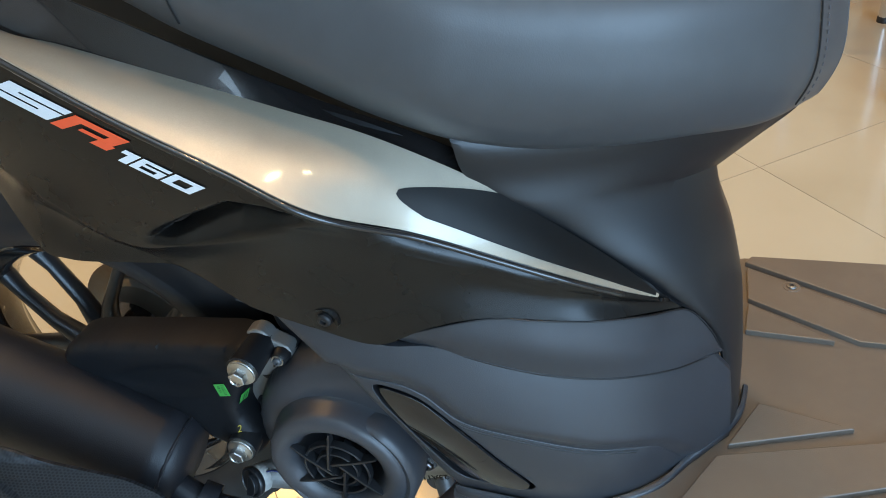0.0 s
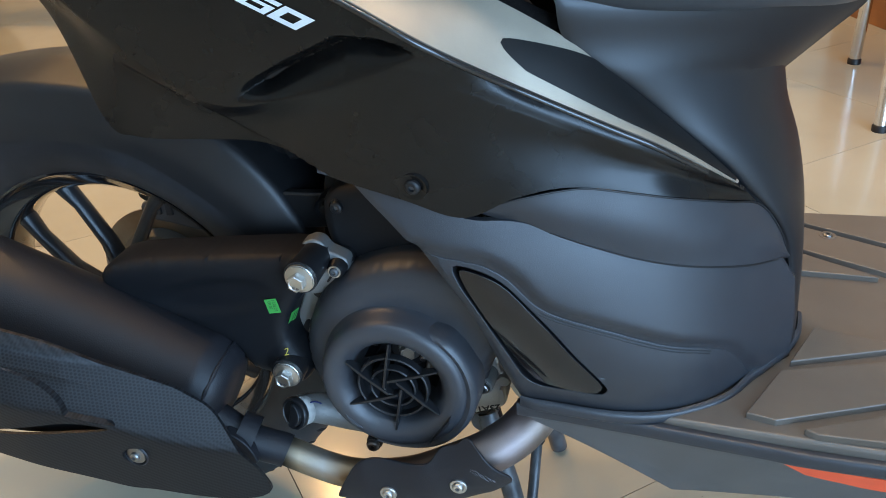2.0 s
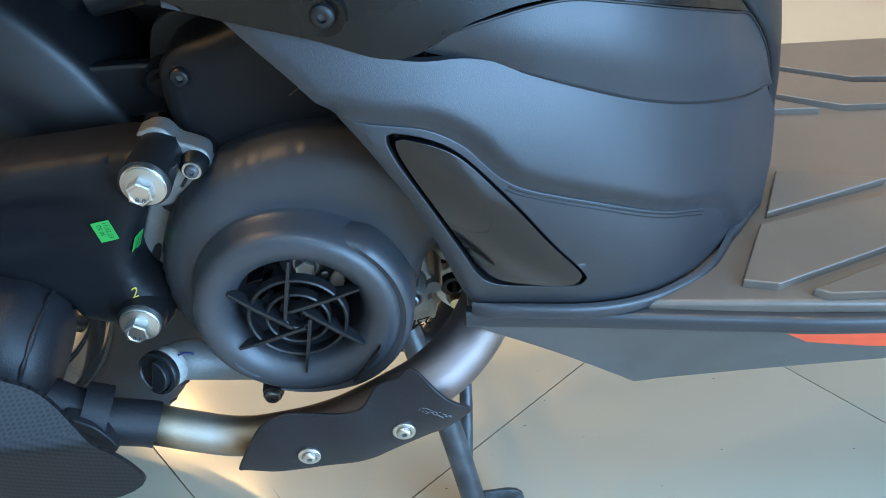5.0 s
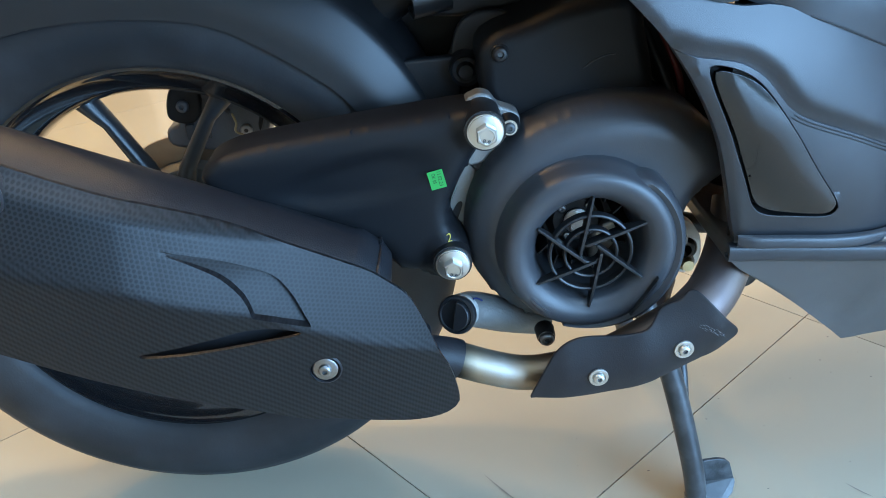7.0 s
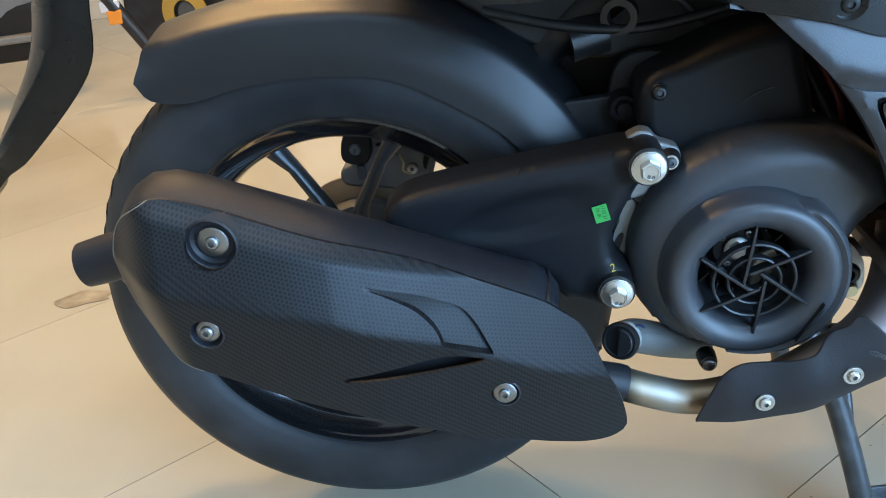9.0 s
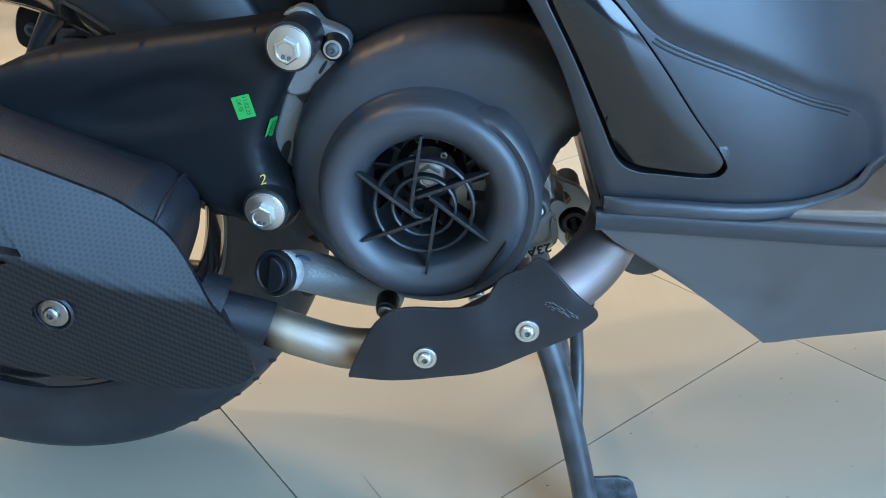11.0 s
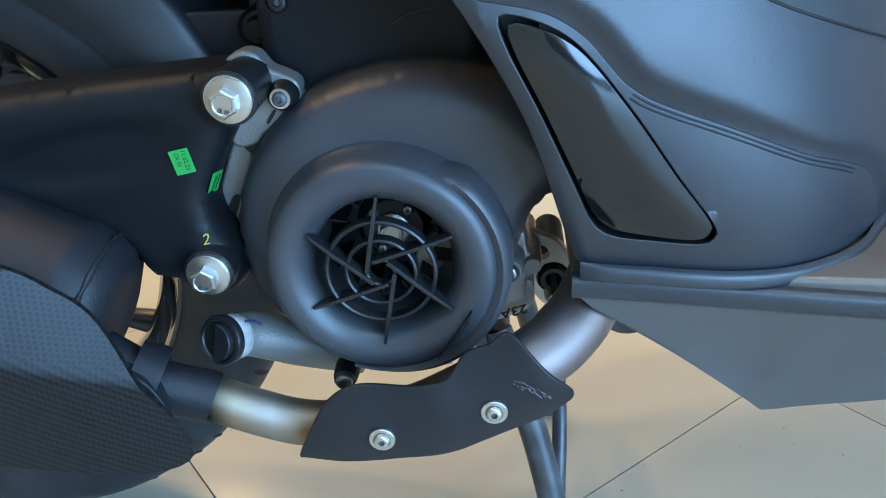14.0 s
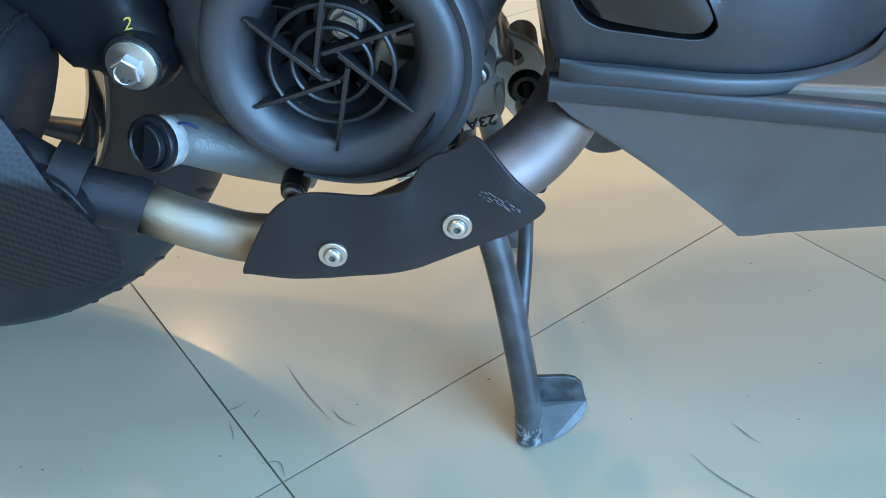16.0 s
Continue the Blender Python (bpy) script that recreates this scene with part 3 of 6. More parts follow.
def shield_depth(x, z):
    q = (x - 0.19) * 0.41 + (z - 0.40) * 0.912
    # two flats that meet in a crease along the middle
    a = q - crease_line(x)
    y = float(np.interp(x, FACE_X, FACE_Y)) + 0.36 * (math.hypot(max(a, 0), 0.002) - 0.002) + 0.24 * (math.hypot(min(a, 0), 0.003) - 0.003)
    y += 0.010 * ease((q - 0.050) / 0.016)
    y += 0.045 * ease((0.070 - x) / 0.060)
    # the pressed channel that forks from the upper edge and widens down to the slot
    v = FORK_UP - FORK_LOW
    w2 = (v ** 2).sum(1) + 1e-9
    u = np.clip(((x - FORK_LOW[:, 0]) * v[:, 0] + (z - FORK_LOW[:, 1]) * v[:, 1]) / w2, 0, 1)
    d = np.hypot(FORK_LOW[:, 0] + u * v[:, 0] - x, FORK_LOW[:, 1] + u * v[:, 1] - z)
    k = int(d.argmin())
    if d[k] < 0.0012:
        end = float((np.array([x, z]) - FORK_LOW[-1]) @ FORK_BACK)
        wall = min(min(u[k], 1 - u[k]) * math.sqrt(w2[k]), end) / FORK_WALL
        y += 0.0050 * ease(k / 40) * max(0.0, min(1.0, wall))
    return y


def ringlet(x, z, r, n=36):
    return np.array([(x + r * math.cos(g), z + r * math.sin(g)) for g in np.linspace(0, 2 * math.pi, n, endpoint=False)])


CUPS = ((0.104, 0.491, 0.0165, 0.0065, 0.0105), (0.0870, 0.4305, 0.0110, 0.005, 0.0082), (0.276, 0.326, 0.0105, 0.0025, 0.0090))
slot = outline([(0.1690, 0.3735), (0.190, 0.3750), (0.212, 0.3765), (0.232, 0.3775), (0.248, 0.3745), (0.258, 0.3700), (0.2665, 0.3650), (0.262, 0.3632), (0.240, 0.3640), (0.214, 0.3658), (0.178, 0.3690), (0.1685, 0.3710)], 60)
def fork_side(a, b, step):
    """One edge of the channel, moved a step towards the other."""
    n = (b - a) / np.linalg.norm(b - a, axis=1, keepdims=True)
    return (a + n * step)[5:]


FOLDS = [fork_side(FORK_UP, FORK_LOW, k) for k in (0.0, FORK_WALL)] + [fork_side(FORK_LOW, FORK_UP, k) for k in (0.0, FORK_WALL)]
FOLDS += [[FORK_LOW[-1] + FORK_BACK * k + FORK_END * w for w in np.linspace(0.0025, np.linalg.norm(FORK_UP[-1] - FORK_LOW[-1]) - 0.0025, 14)] for k in (0.0, FORK_WALL)]
FOLDS += [[(x, 0.40 + (crease_line(x) - (x - 0.19) * 0.41) / 0.912) for x in np.linspace(a, b, n)] for a, b, n in ((0.045, 0.232, 60), (0.284, 0.352, 20))]
shield = panel("heat_shield", outline([(0.066, 0.5225), (0.044, 0.512), (0.030, 0.496), (0.024, 0.470), (0.024, 0.442), (0.031, 0.425), (0.047, 0.411), (0.074, 0.396), (0.132, 0.359), (0.213, 0.310), (0.254, 0.2820), (0.275, 0.2740), (0.296, 0.2635), (0.314, 0.2545), (0.334, 0.2450), (0.353, 0.2400), (0.3655, 0.2425), (0.3695, 0.2520), (0.365, 0.283), (0.357, 0.308), (0.340, 0.354), (0.323, 0.376), (0.302, 0.395), (0.233, 0.444), (0.160, 0.481), (0.100, 0.511)], 150),
     shield_depth, CARBON, S, "black carbon-pattern silencer heat shield", thick=0.003, res=0.0023, holes=[slot] + [ringlet(x, z, r) for x, z, r, d, w in CUPS], folds=FOLDS)
panel("slot_back", (np.array(slot) - np.array(slot).mean(0)) * np.array([1.15, 1.3]) + np.array(slot).mean(0) + np.array([-0.004, -0.011]), lambda x, z: shield_depth(x, 0.37) + 0.018, DARK, shield, thick=0.002, res=0.006, bevel=0)
rear_edge = spline([(0.066, 0.5225), (0.044, 0.512), (0.030, 0.496), (0.024, 0.470), (0.024, 0.442), (0.031, 0.425), (0.047, 0.411), (0.074, 0.396)], 30)
tube("worn_edge", [(x - 0.0003, shield_depth(x, z) + 0.0006, z) for x, z in rear_edge], 0.0006, EDGE, shield, n=50, seg=8)
for x, z, r, d, w in CUPS:
    y = shield_depth(x, z)
    lathe("cup", [(r, 0.0), (r * 0.96, d * 0.7), (r * 0.82, d), (0.0, d)], (x, y + 0.0005, z), HEAT, shield, seg=36, caps=False)
    lathe("cup_rim", [(r - 0.0003, 0.0006), (r + 0.0004, -0.0004), (r + 0.0016, 0.0008)], (x, y, z), HEAT, shield, seg=36, caps=False)
    lathe("washer", [(0.0, d - 0.0004), (w, d - 0.0004), (w, d - 0.0022), (w * 0.9, d - 0.0028), (0.0, d - 0.0028)], (x, y, z), DULL, shield, seg=32)
    socket_screw((x, y + d - 0.0028, z), 0.0046, shield, mat=DULL)

ring = []
e1 = Vector((0, 1, 0)).cross(ax).normalized()
e2 = ax.cross(e1)
rng = random.Random(5)
for k in range(60):
    g = 2 * math.pi * k / 60
    ring.append(sc - ax * 0.112 + (e1 * math.cos(g) + e2 * math.sin(g)) * (0.0548 + rng.uniform(0, 0.0010)))
tube("weld_bead", ring + ring[:1], [0.0016 + rng.uniform(-0.0006, 0.0006) for k in range(61)], HEAT, S, "rough weld bead", n=180, seg=8)

# engine side
HB = Vector((0.4835, 0.0, 0.3430))
cowl_loop = outline([(0.385, 0.340), (0.393, 0.388), (0.424, 0.430), (0.472, 0.452), (0.519, 0.456), (0.563, 0.447), (0.600, 0.416), (0.606, 0.392), (0.576, 0.362), (0.555, 0.305), (0.520, 0.262), (0.478, 0.254), (0.430, 0.268), (0.398, 0.300)], 110)


def cowl_depth(x, z):
    d = min(1.0, float(np.hypot(cowl_loop[:, 0] - x, cowl_loop[:, 1] - z).min()) / 0.028)
    return -0.100 - 0.028 * math.sqrt(max(0.0, 1 - (1 - d) ** 2))


cowl = panel("cooling_cowl", cowl_loop, cowl_depth, COWLBLACK, S, "matte black engine cooling cowl", thick=0.045, res=0.004, holes=[ringlet(HB.x, HB.z, 0.062, 48)], bevel=0, angle=85)
lathe("fan_cover", [(0.0420, -0.085), (0.0424, -0.134), (0.0434, -0.1400), (0.0460, -0.1462), (0.0500, -0.1508), (0.0545, -0.1538), (0.0595, -0.1553), (0.0640, -0.1550), (0.0675, -0.1532), (0.0697, -0.1500), (0.0710, -0.1450), (0.0722, -0.1370), (0.0740, -0.1290), (0.0790, -0.1230)], HB + Vector((0, 0, 0.0005)), COWLBLACK, cowl, "round dished fan intake cover", seg=96, angle=50, caps=False)
# the volute's raised edge runs round one side of the cover and ends in a step
rows = []
for g in np.radians(np.linspace(64, -108, 60)):
    w = ease((64 - math.degrees(g)) / 20)
    fade = ease((math.degrees(g) + 108) / 60)
    rows.append([(HB.x + r * math.cos(g), y, HB.z + r * math.sin(g)) for r, y in ((0.0685, -0.1500), (0.0705 + 0.0030 * w * fade, -0.1525 * w - 0.144 * (1 - w)), (0.0715 + 0.0052 * w * fade, -0.1505 * w - 0.139 * (1 - w)), (0.0722 + 0.0068 * w * fade, -0.1440 * w - 0.133 * (1 - w)), (0.0730 + 0.0075 * w * fade, -0.1200))])
skin("cover_step", np.array(rows).transpose(1, 0, 2), 0.002, COWLBLACK, cowl, bevel=0)
rows = []
for g in np.radians(np.linspace(-118, -150, 24)):
    w = ease((-118 - math.degrees(g)) / 12) * ease((math.degrees(g) + 150) / 12)
    rows.append([(HB.x + r * math.cos(g), y, HB.z + r * math.sin(g)) for r, y in ((0.0585, -0.1535), (0.0600, -0.1540 - 0.0030 * w), (0.0622, -0.1540 - 0.0028 * w), (0.0640, -0.1530))])
skin("cover_ridge", np.array(rows).transpose(1, 0, 2), 0.002, COWLBLACK, cowl, bevel=0)
for k in range(6):
    g = radians(89 + 60 * k)
    e, t2 = Vector((math.cos(g), 0, math.sin(g))), Vector((math.cos(g + math.pi / 2), 0, math.sin(g + math.pi / 2)))
    c = Vector((HB.x, -0.1545, HB.z))
    a, b = c + t2 * 0.0085, c + e * 0.050
    d = (b - a).normalized()
    n = Vector((-d.z, 0, d.x))
    v = []
    for p, w, f, k2 in ((a, 0.0013, 0.001, 0.010), (a * 0.4 + b * 0.6, 0.0013, 0.0, 0.012), (b, 0.0009, 0.001, 0.008)):
        v += [p + n * w + Vector((0, f, 0)), p - n * w + Vector((0, f, 0)), p - n * w + Vector((0, k2, 0)), p + n * w + Vector((0, k2, 0))]
    shape("grille_bar", v, grid_faces(4, 3, closed_u=True) + [(0, 1, 2, 3), (8, 9, 10, 11)], MATTE, cowl, smooth=False, bevel=0.0004)
for r, w in ((0.0085, 0.0011), (0.0210, 0.0011), (0.0330, 0.0012)):
    lathe("grille_ring", [(r - w, -0.1515), (r, -0.1522), (r + w, -0.1515), (r + w, -0.144), (r - w, -0.144)], HB, MATTE, cowl, seg=48, closed=True)
fan = lathe("fan_wheel", [(0.0, -0.088), (0.020, -0.088), (0.026, -0.080), (0.070, -0.074), (0.070, -0.066), (0.0, -0.066)], HB, DARK, S, "black cooling fan wheel", seg=48)
for k in range(14):
    g = 2 * math.pi * k / 14
    a = [(HB.x + r * math.cos(g + s), y, HB.z + r * math.sin(g + s)) for r, s in ((0.030, 0.0), (0.045, 0.10), (0.062, 0.28)) for y in (-0.108, -0.076)]
    skin("blade", np.array(a).reshape(3, 2, 3), 0.0014, DARK, fan, bevel=0)
bolt(HB + Vector((0.0, -0.090, 0.0)), 0.0085, S, name="crank_nut", label="zinc plated fan nut", washer=1.35, height=0.9)
for g in (0.9, 2.4, 4.2, 5.5):
    socket_screw(HB + Vector((0.017 * math.cos(g), -0.088, 0.017 * math.sin(g))), 0.0035, S, mat=DULL)
# small fins on the cover's face and its cable lug
plate("cover_rib", [(0.516, 0.285), (0.536, 0.312), (0.538, 0.320), (0.520, 0.292)], -0.160, -0.140, MATTE, cowl, smooth_outline=False, bevel=0.001)
lathe("crankcase", [(0.0, -0.064), (0.080, -0.064), (0.085, -0.05), (0.085, 0.08), (0.0, 0.08)], (0.485, 0.0, 0.345), DARK, S, seg=40)

# casting that carries the silencer
arm_loop = outline([(0.178, 0.418), (0.204, 0.438), (0.293, 0.450), (0.375, 0.4585), (0.404, 0.4615), (0.413, 0.450), (0.402, 0.432), (0.388, 0.410), (0.3800, 0.395), (0.3745, 0.380), (0.3765, 0.363), (0.387, 0.345), (0.388, 0.322), (0.371, 0.310), (0.350, 0.318), (0.325, 0.328), (0.310, 0.350), (0.262, 0.374), (0.205, 0.394)], 110)


def arm_depth(x, z):
    d = min(1.0, float(np.hypot(arm_loop[:, 0] - x, arm_loop[:, 1] - z).min()) / 0.016)
    y = -0.114 - 0.014 * math.sqrt(max(0.0, 1 - (1 - d) ** 2))
    # pressed hollow that narrows to the rear, and a ridge under it
    u, w = (x - 0.300) * 0.985 + (z - 0.410) * 0.17, (z - 0.410) * 0.985 - (x - 0.300) * 0.17
    y += 0.0055 * ease(1.8 * (1 - math.hypot(u / 0.082, w / (0.021 + 0.06 * max(0.0, u + 0.04)))))
    for bx, bz in ((0.4035, 0.4485), (0.3725, 0.3365)):
        y -= 0.004 * ease((0.026 - math.hypot(x - bx, z - bz)) / 0.010)
    return y


arm = panel("engine_arm", arm_loop, arm_depth, ARMBLACK, S, "matte black swing arm casting", thick=0.036, res=0.004, bevel=0, angle=60)
for bx, bz in ((0.4035, 0.4485), (0.3725, 0.3365)):
    lathe("bush", [(0.0150, -0.085), (0.0155, -0.126), (0.0160, -0.134), (0.0160, -0.139), (0.0, -0.139)], (bx, 0.0, bz), MATTE, arm, seg=32)
    lathe("washer", [(0.006, -0.1415), (0.0140, -0.1415), (0.0142, -0.1395), (0.0140, -0.1380), (0.006, -0.1380)], (bx, 0.0, bz), ZINC, arm, seg=36, closed=True)
    bolt((bx, -0.1415, bz), 0.0084, arm, label="zinc plated flange bolt", washer=1.56, height=0.95)
    lettering("head_mark", "8.8", (bx - 0.0035, bz - 0.0042), (0.95, -0.3), 0.0062, 0.0030, 0, lambda x, z: -0.1520, CASTDARK, arm, 0.0001, bold=0.02)


def sticker(name, x, z, w, h, turn, y, mat, parent, label=""):
    c, s = math.cos(radians(turn)), math.sin(radians(turn))
    pts = [(x + a * w * c - b * h * s, z + a * w * s + b * h * c) for a, b in ((-0.5, -0.5), (0.5, -0.5), (0.5, 0.5), (-0.5, 0.5))]
    return plate(name, pts, y, y + 0.0006, mat, parent, label, smooth_outline=False, bevel=0.0)


st = sticker("sticker", 0.3645, 0.4072, 0.0124, 0.0155, 12, arm_depth(0.366, 0.410) - 0.0010, GREEN, arm, "green inspection sticker")
lettering("sticker_date", "11.02.23", (0.3647, 0.4139), (0.15, -0.985), 0.0122, 0.0030, 0, lambda x, z: arm_depth(0.366, 0.410) - 0.0010, INK, st, 0.0002)
lettering("sticker_mark", "OK 05", (0.3602, 0.4124), (0.15, -0.985), 0.0085, 0.0030, 0, lambda x, z: arm_depth(0.366, 0.410) - 0.0010, INK, st, 0.0002)
tube("paint_mark", [(0.4020, -0.1385, 0.4618), (0.4035, -0.1365, 0.4625), (0.4050, -0.1345, 0.4622)], 0.0007, YELLOW, arm, n=8, seg=6)
tube("paint_mark", [(0.4038, -0.1372, 0.4626), (0.4042, -0.1320, 0.4624), (0.4058, -0.1285, 0.4617)], 0.0005, YELLOW, arm, n=8, seg=6)
lettering("paint_mark", "2", (0.3695, 0.3530), (1, 0.1), 0.004, 0.0058, 0, lambda x, z: arm_depth(x, z) - 0.0006, YELLOW, arm)
s2 = shape("sticker", [(0.3795, -0.1215, 0.3965), (0.3735, -0.1215, 0.3825), (0.3755, -0.1080, 0.3805), (0.3815, -0.1080, 0.3945)], [(0, 1, 2, 3)], GREEN, arm, "green inspection sticker", smooth=False)
for k in (0.30, 0.62):
    a, b = (0.3798 + 0.0020 * k, -0.1215 + 0.0135 * k, 0.3945 - 0.002 * k), (0.3746 + 0.0020 * k, -0.1215 + 0.0135 * k, 0.3840 - 0.002 * k)
    shape("print_bar", [a, b, (b[0] + 0.0002, b[1] + 0.0014, b[2]), (a[0] + 0.0002, a[1] + 0.0014, a[2])], [(0, 1, 2, 3)], INK, s2, smooth=False)
br = plate("alloy_bracket", [(0.391, 0.459), (0.396, 0.464), (0.403, 0.4665), (0.411, 0.4640), (0.417, 0.4560), (0.426, 0.4520), (0.434, 0.4460), (0.434, 0.4330), (0.425, 0.4240), (0.410, 0.4150), (0.404, 0.4080), (0.392, 0.4060), (0.387, 0.4100), (0.386, 0.4250)], -0.102, -0.084, ALLOY, S, "cast aluminium bracket", bevel=0.003)
plate("strut", [(0.3860, 0.4100), (0.3990, 0.4060), (0.3960, 0.3800), (0.3880, 0.3460), (0.3690, 0.3440), (0.3640, 0.3500), (0.3660, 0.3620)], -0.096, -0.086, ALLOY, br, bevel=0.003, smooth_outline=False)
# the slots aren't cut: dark plates on the metal give their shade
plate("slot", [(0.3720, 0.3520), (0.3780, 0.3520), (0.3850, 0.3700), (0.3800, 0.3700)], -0.0968, -0.0955, DARK, br, bevel=0.0)
plate("slot", [(0.4120, 0.4230), (0.4135, 0.4220), (0.4185, 0.4290), (0.4170, 0.4300)], -0.1026, -0.1015, DARK, br, bevel=0.0)
lathe("rubber_sleeve", [(0.0, -0.112), (0.0066, -0.112), (0.0085, -0.109), (0.0098, -0.098), (0.0105, -0.08), (0.0, -0.08)], (0.425, 0.0, 0.440), DARK, br, seg=28)
lathe("washer", [(0.0046, -0.1128), (0.0062, -0.1128), (0.0062, -0.1118), (0.0046, -0.1118)], (0.425, 0.0, 0.440), ZINC, br, seg=28, closed=True)
socket_screw((0.425, -0.1125, 0.440), 0.0044, br, mat=CASTDARK)
lathe("rubber_sleeve", [(0.0, -0.100), (0.008, -0.100), (0.010, -0.096), (0.010, -0.07), (0.0, -0.07)], (0.402, 0.0, 0.409), DARK, br, seg=28)

# box over the engine
plate("engine_box", [(0.408, 0.452), (0.406, 0.492), (0.420, 0.505), (0.442, 0.512), (0.483, 0.526), (0.528, 0.530), (0.541, 0.500), (0.545, 0.440), (0.479, 0.432), (0.430, 0.425)], -0.080, 0.06, ARMBLACK, S, "matte black plastic engine box", bevel=0.014, segments=4)
tube("scratch", [(0.489, -0.0803, 0.474), (0.498, -0.0806, 0.480), (0.508, -0.0806, 0.4835), (0.515, -0.0804, 0.484)], 0.0006, SATIN, S, n=10, seg=6)
socket_screw((0.4225, -0.0795, 0.4905), 0.0062, S, mat=MATTE, washer=1.25)

# oil filler and lower castings
fl = tube("filler_neck", [(0.456, -0.092, 0.2415), (0.432, -0.098, 0.2520), (0.406, -0.107, 0.2660), (0.386, -0.119, 0.2790), (0.378, -0.1290, 0.2842)], [0.0115, 0.0140, 0.0160, 0.0160, 0.0148], ALLOY, S, "cast aluminium oil filler neck", n=20, seg=32)
fa = Vector((-0.38, -0.86, 0.30)).normalized()
fo = Vector((0.3785, -0.1285, 0.2838))
lathe("filler_collar", [(0.0150, 0.0), (0.0156, 0.001), (0.0156, 0.009), (0.0150, 0.010), (0.0, 0.010)], fo, SCRAPED, fl, "pale scraped collar", axis=fa, seg=32)
cap = lathe("filler_cap", [(0.0158, 0.0), (0.0168, 0.0012), (0.0170, 0.0050), (0.0162, 0.0066), (0.0140, 0.0072), (0.0132, 0.0060), (0.0, 0.0058)], fo + fa * 0.0100, MATTE, fl, "black oil filler cap with a half-round grip", axis=fa, seg=36)
grip = []
turn = Vector((0, 1, 0)).rotation_difference(fa)
for h in (0.0050, 0.0118):
    grip += [fo + fa * 0.0100 + turn @ Vector((0.0128 * math.cos(g), h, 0.0128 * math.sin(g))) for g in np.linspace(0.35, 0.35 + math.pi, 20)]
shape("grip", grip, [tuple(range(20)), tuple(range(20, 40))] + [(i, (i + 1) % 20, 20 + (i + 1) % 20, 20 + i) for i in range(20)], MATTE, cap, bevel=0.0012)
tube("pen_mark", [(0.3880, -0.1330, 0.2975), (0.3910, -0.1290, 0.2955), (0.3940, -0.1265, 0.2925), (0.3960, -0.1255, 0.2905)], 0.0008, INKBLUE, fl, n=8, seg=6)
tube("pen_mark", [(0.3860, -0.1330, 0.2735), (0.3885, -0.1300, 0.2725)], 0.0008, INK, fl, n=4, seg=6)
case = plate("crankcase_cover", [(0.545, 0.346), (0.556, 0.345), (0.568, 0.348), (0.573, 0.338), (0.575, 0.325), (0.580, 0.320), (0.580, 0.312), (0.574, 0.308), (0.577, 0.298), (0.578, 0.286), (0.571, 0.278), (0.552, 0.270), (0.535, 0.264), (0.500, 0.268), (0.50, 0.33)], -0.090, -0.02, RAWALLOY, S, "cast aluminium crankcase cover", bevel=0.006, segments=3)
lathe("lug", [(0.0, -0.094), (0.0055, -0.094), (0.0065, -0.091), (0.0065, -0.060), (0.0, -0.060)], (0.5765, 0.0, 0.3160), RAWALLOY, case, seg=20)
plate("rib", [(0.5720, 0.3040), (0.5755, 0.3040), (0.5770, 0.2900), (0.5735, 0.2860)], -0.0945, -0.088, RAWALLOY, case, bevel=0.0015)
lathe("boss", [(0.0, -0.112), (0.0085, -0.112), (0.0100, -0.108), (0.0115, -0.085), (0.0, -0.085)], (0.560, 0.0, 0.322), ALLOY, case, seg=28)
socket_screw((0.560, -0.1125, 0.322), 0.0062, case, washer=1.15, mat=DULL)
lettering("pen_writing", "23A11", (0.5720, 0.2865), (-1, -0.28), 0.029, 0.0075, 0.1, lambda x, z: -0.0922, INK, case, bold=0.03)
lathe("boss", [(0.0, -0.135), (0.0072, -0.135), (0.0082, -0.132), (0.0088, -0.12), (0.0, -0.12)], (0.450, 0.0, 0.253), DARK, S, seg=28)
socket_screw((0.450, -0.1355, 0.253), 0.0060, S, washer=1.2, mat=DULL)
bolt((0.514, -0.085, 0.238), 0.006, S, washer=1.2, axis=(0.1, -0.7, -0.7))
hanger = outline([(0.5715, 0.3310), (0.5790, 0.3235), (0.5950, 0.3160), (0.6030, 0.3060), (0.6075, 0.2960), (0.6080, 0.2760), (0.6000, 0.2640), (0.5900, 0.2620), (0.5800, 0.2720), (0.5745, 0.2850), (0.5750, 0.2960), (0.5770, 0.3020), (0.5735, 0.3140), (0.5700, 0.3200)], 80)
panel("engine_hanger", hanger, lambda x, z: -0.056, RAWALLOY, S, "bare aluminium engine hanger", thick=0.009, res=0.004, holes=[ringlet(0.5925, 0.2870, 0.0118), outline([(0.5790, 0.3130), (0.5860, 0.3115), (0.5895, 0.3060), (0.5860, 0.3020), (0.5815, 0.3030), (0.5790, 0.3070)], 24)], bevel=0.0012)
lathe("pivot_bush", [(0.006, -0.060), (0.009, -0.060), (0.0105, -0.057), (0.0115, -0.052), (0.0115, 0.03), (0.006, 0.03)], (0.5925, 0.0, 0.287), DARK, S, seg=32, closed=True)
lathe("bush_ring", [(0.0055, -0.058), (0.0070, -0.060), (0.0085, -0.058), (0.0085, -0.040), (0.0055, -0.040)], (0.5945, 0.0, 0.2735), RAWALLOY, S, seg=28, closed=True)
lathe("pivot_bolt", [(0.0, -0.066), (0.0055, -0.066), (0.0065, -0.060), (0.0065, -0.01), (0.0, -0.01)], (0.5945, 0.0, 0.2735), BRASS, S, seg=20)
tube("frame_tube", [(0.50, -0.02, 0.43), (0.56, -0.03, 0.40), (0.62, -0.03, 0.355), (0.70, -0.03, 0.33)], 0.012, DARK, S, n=16)
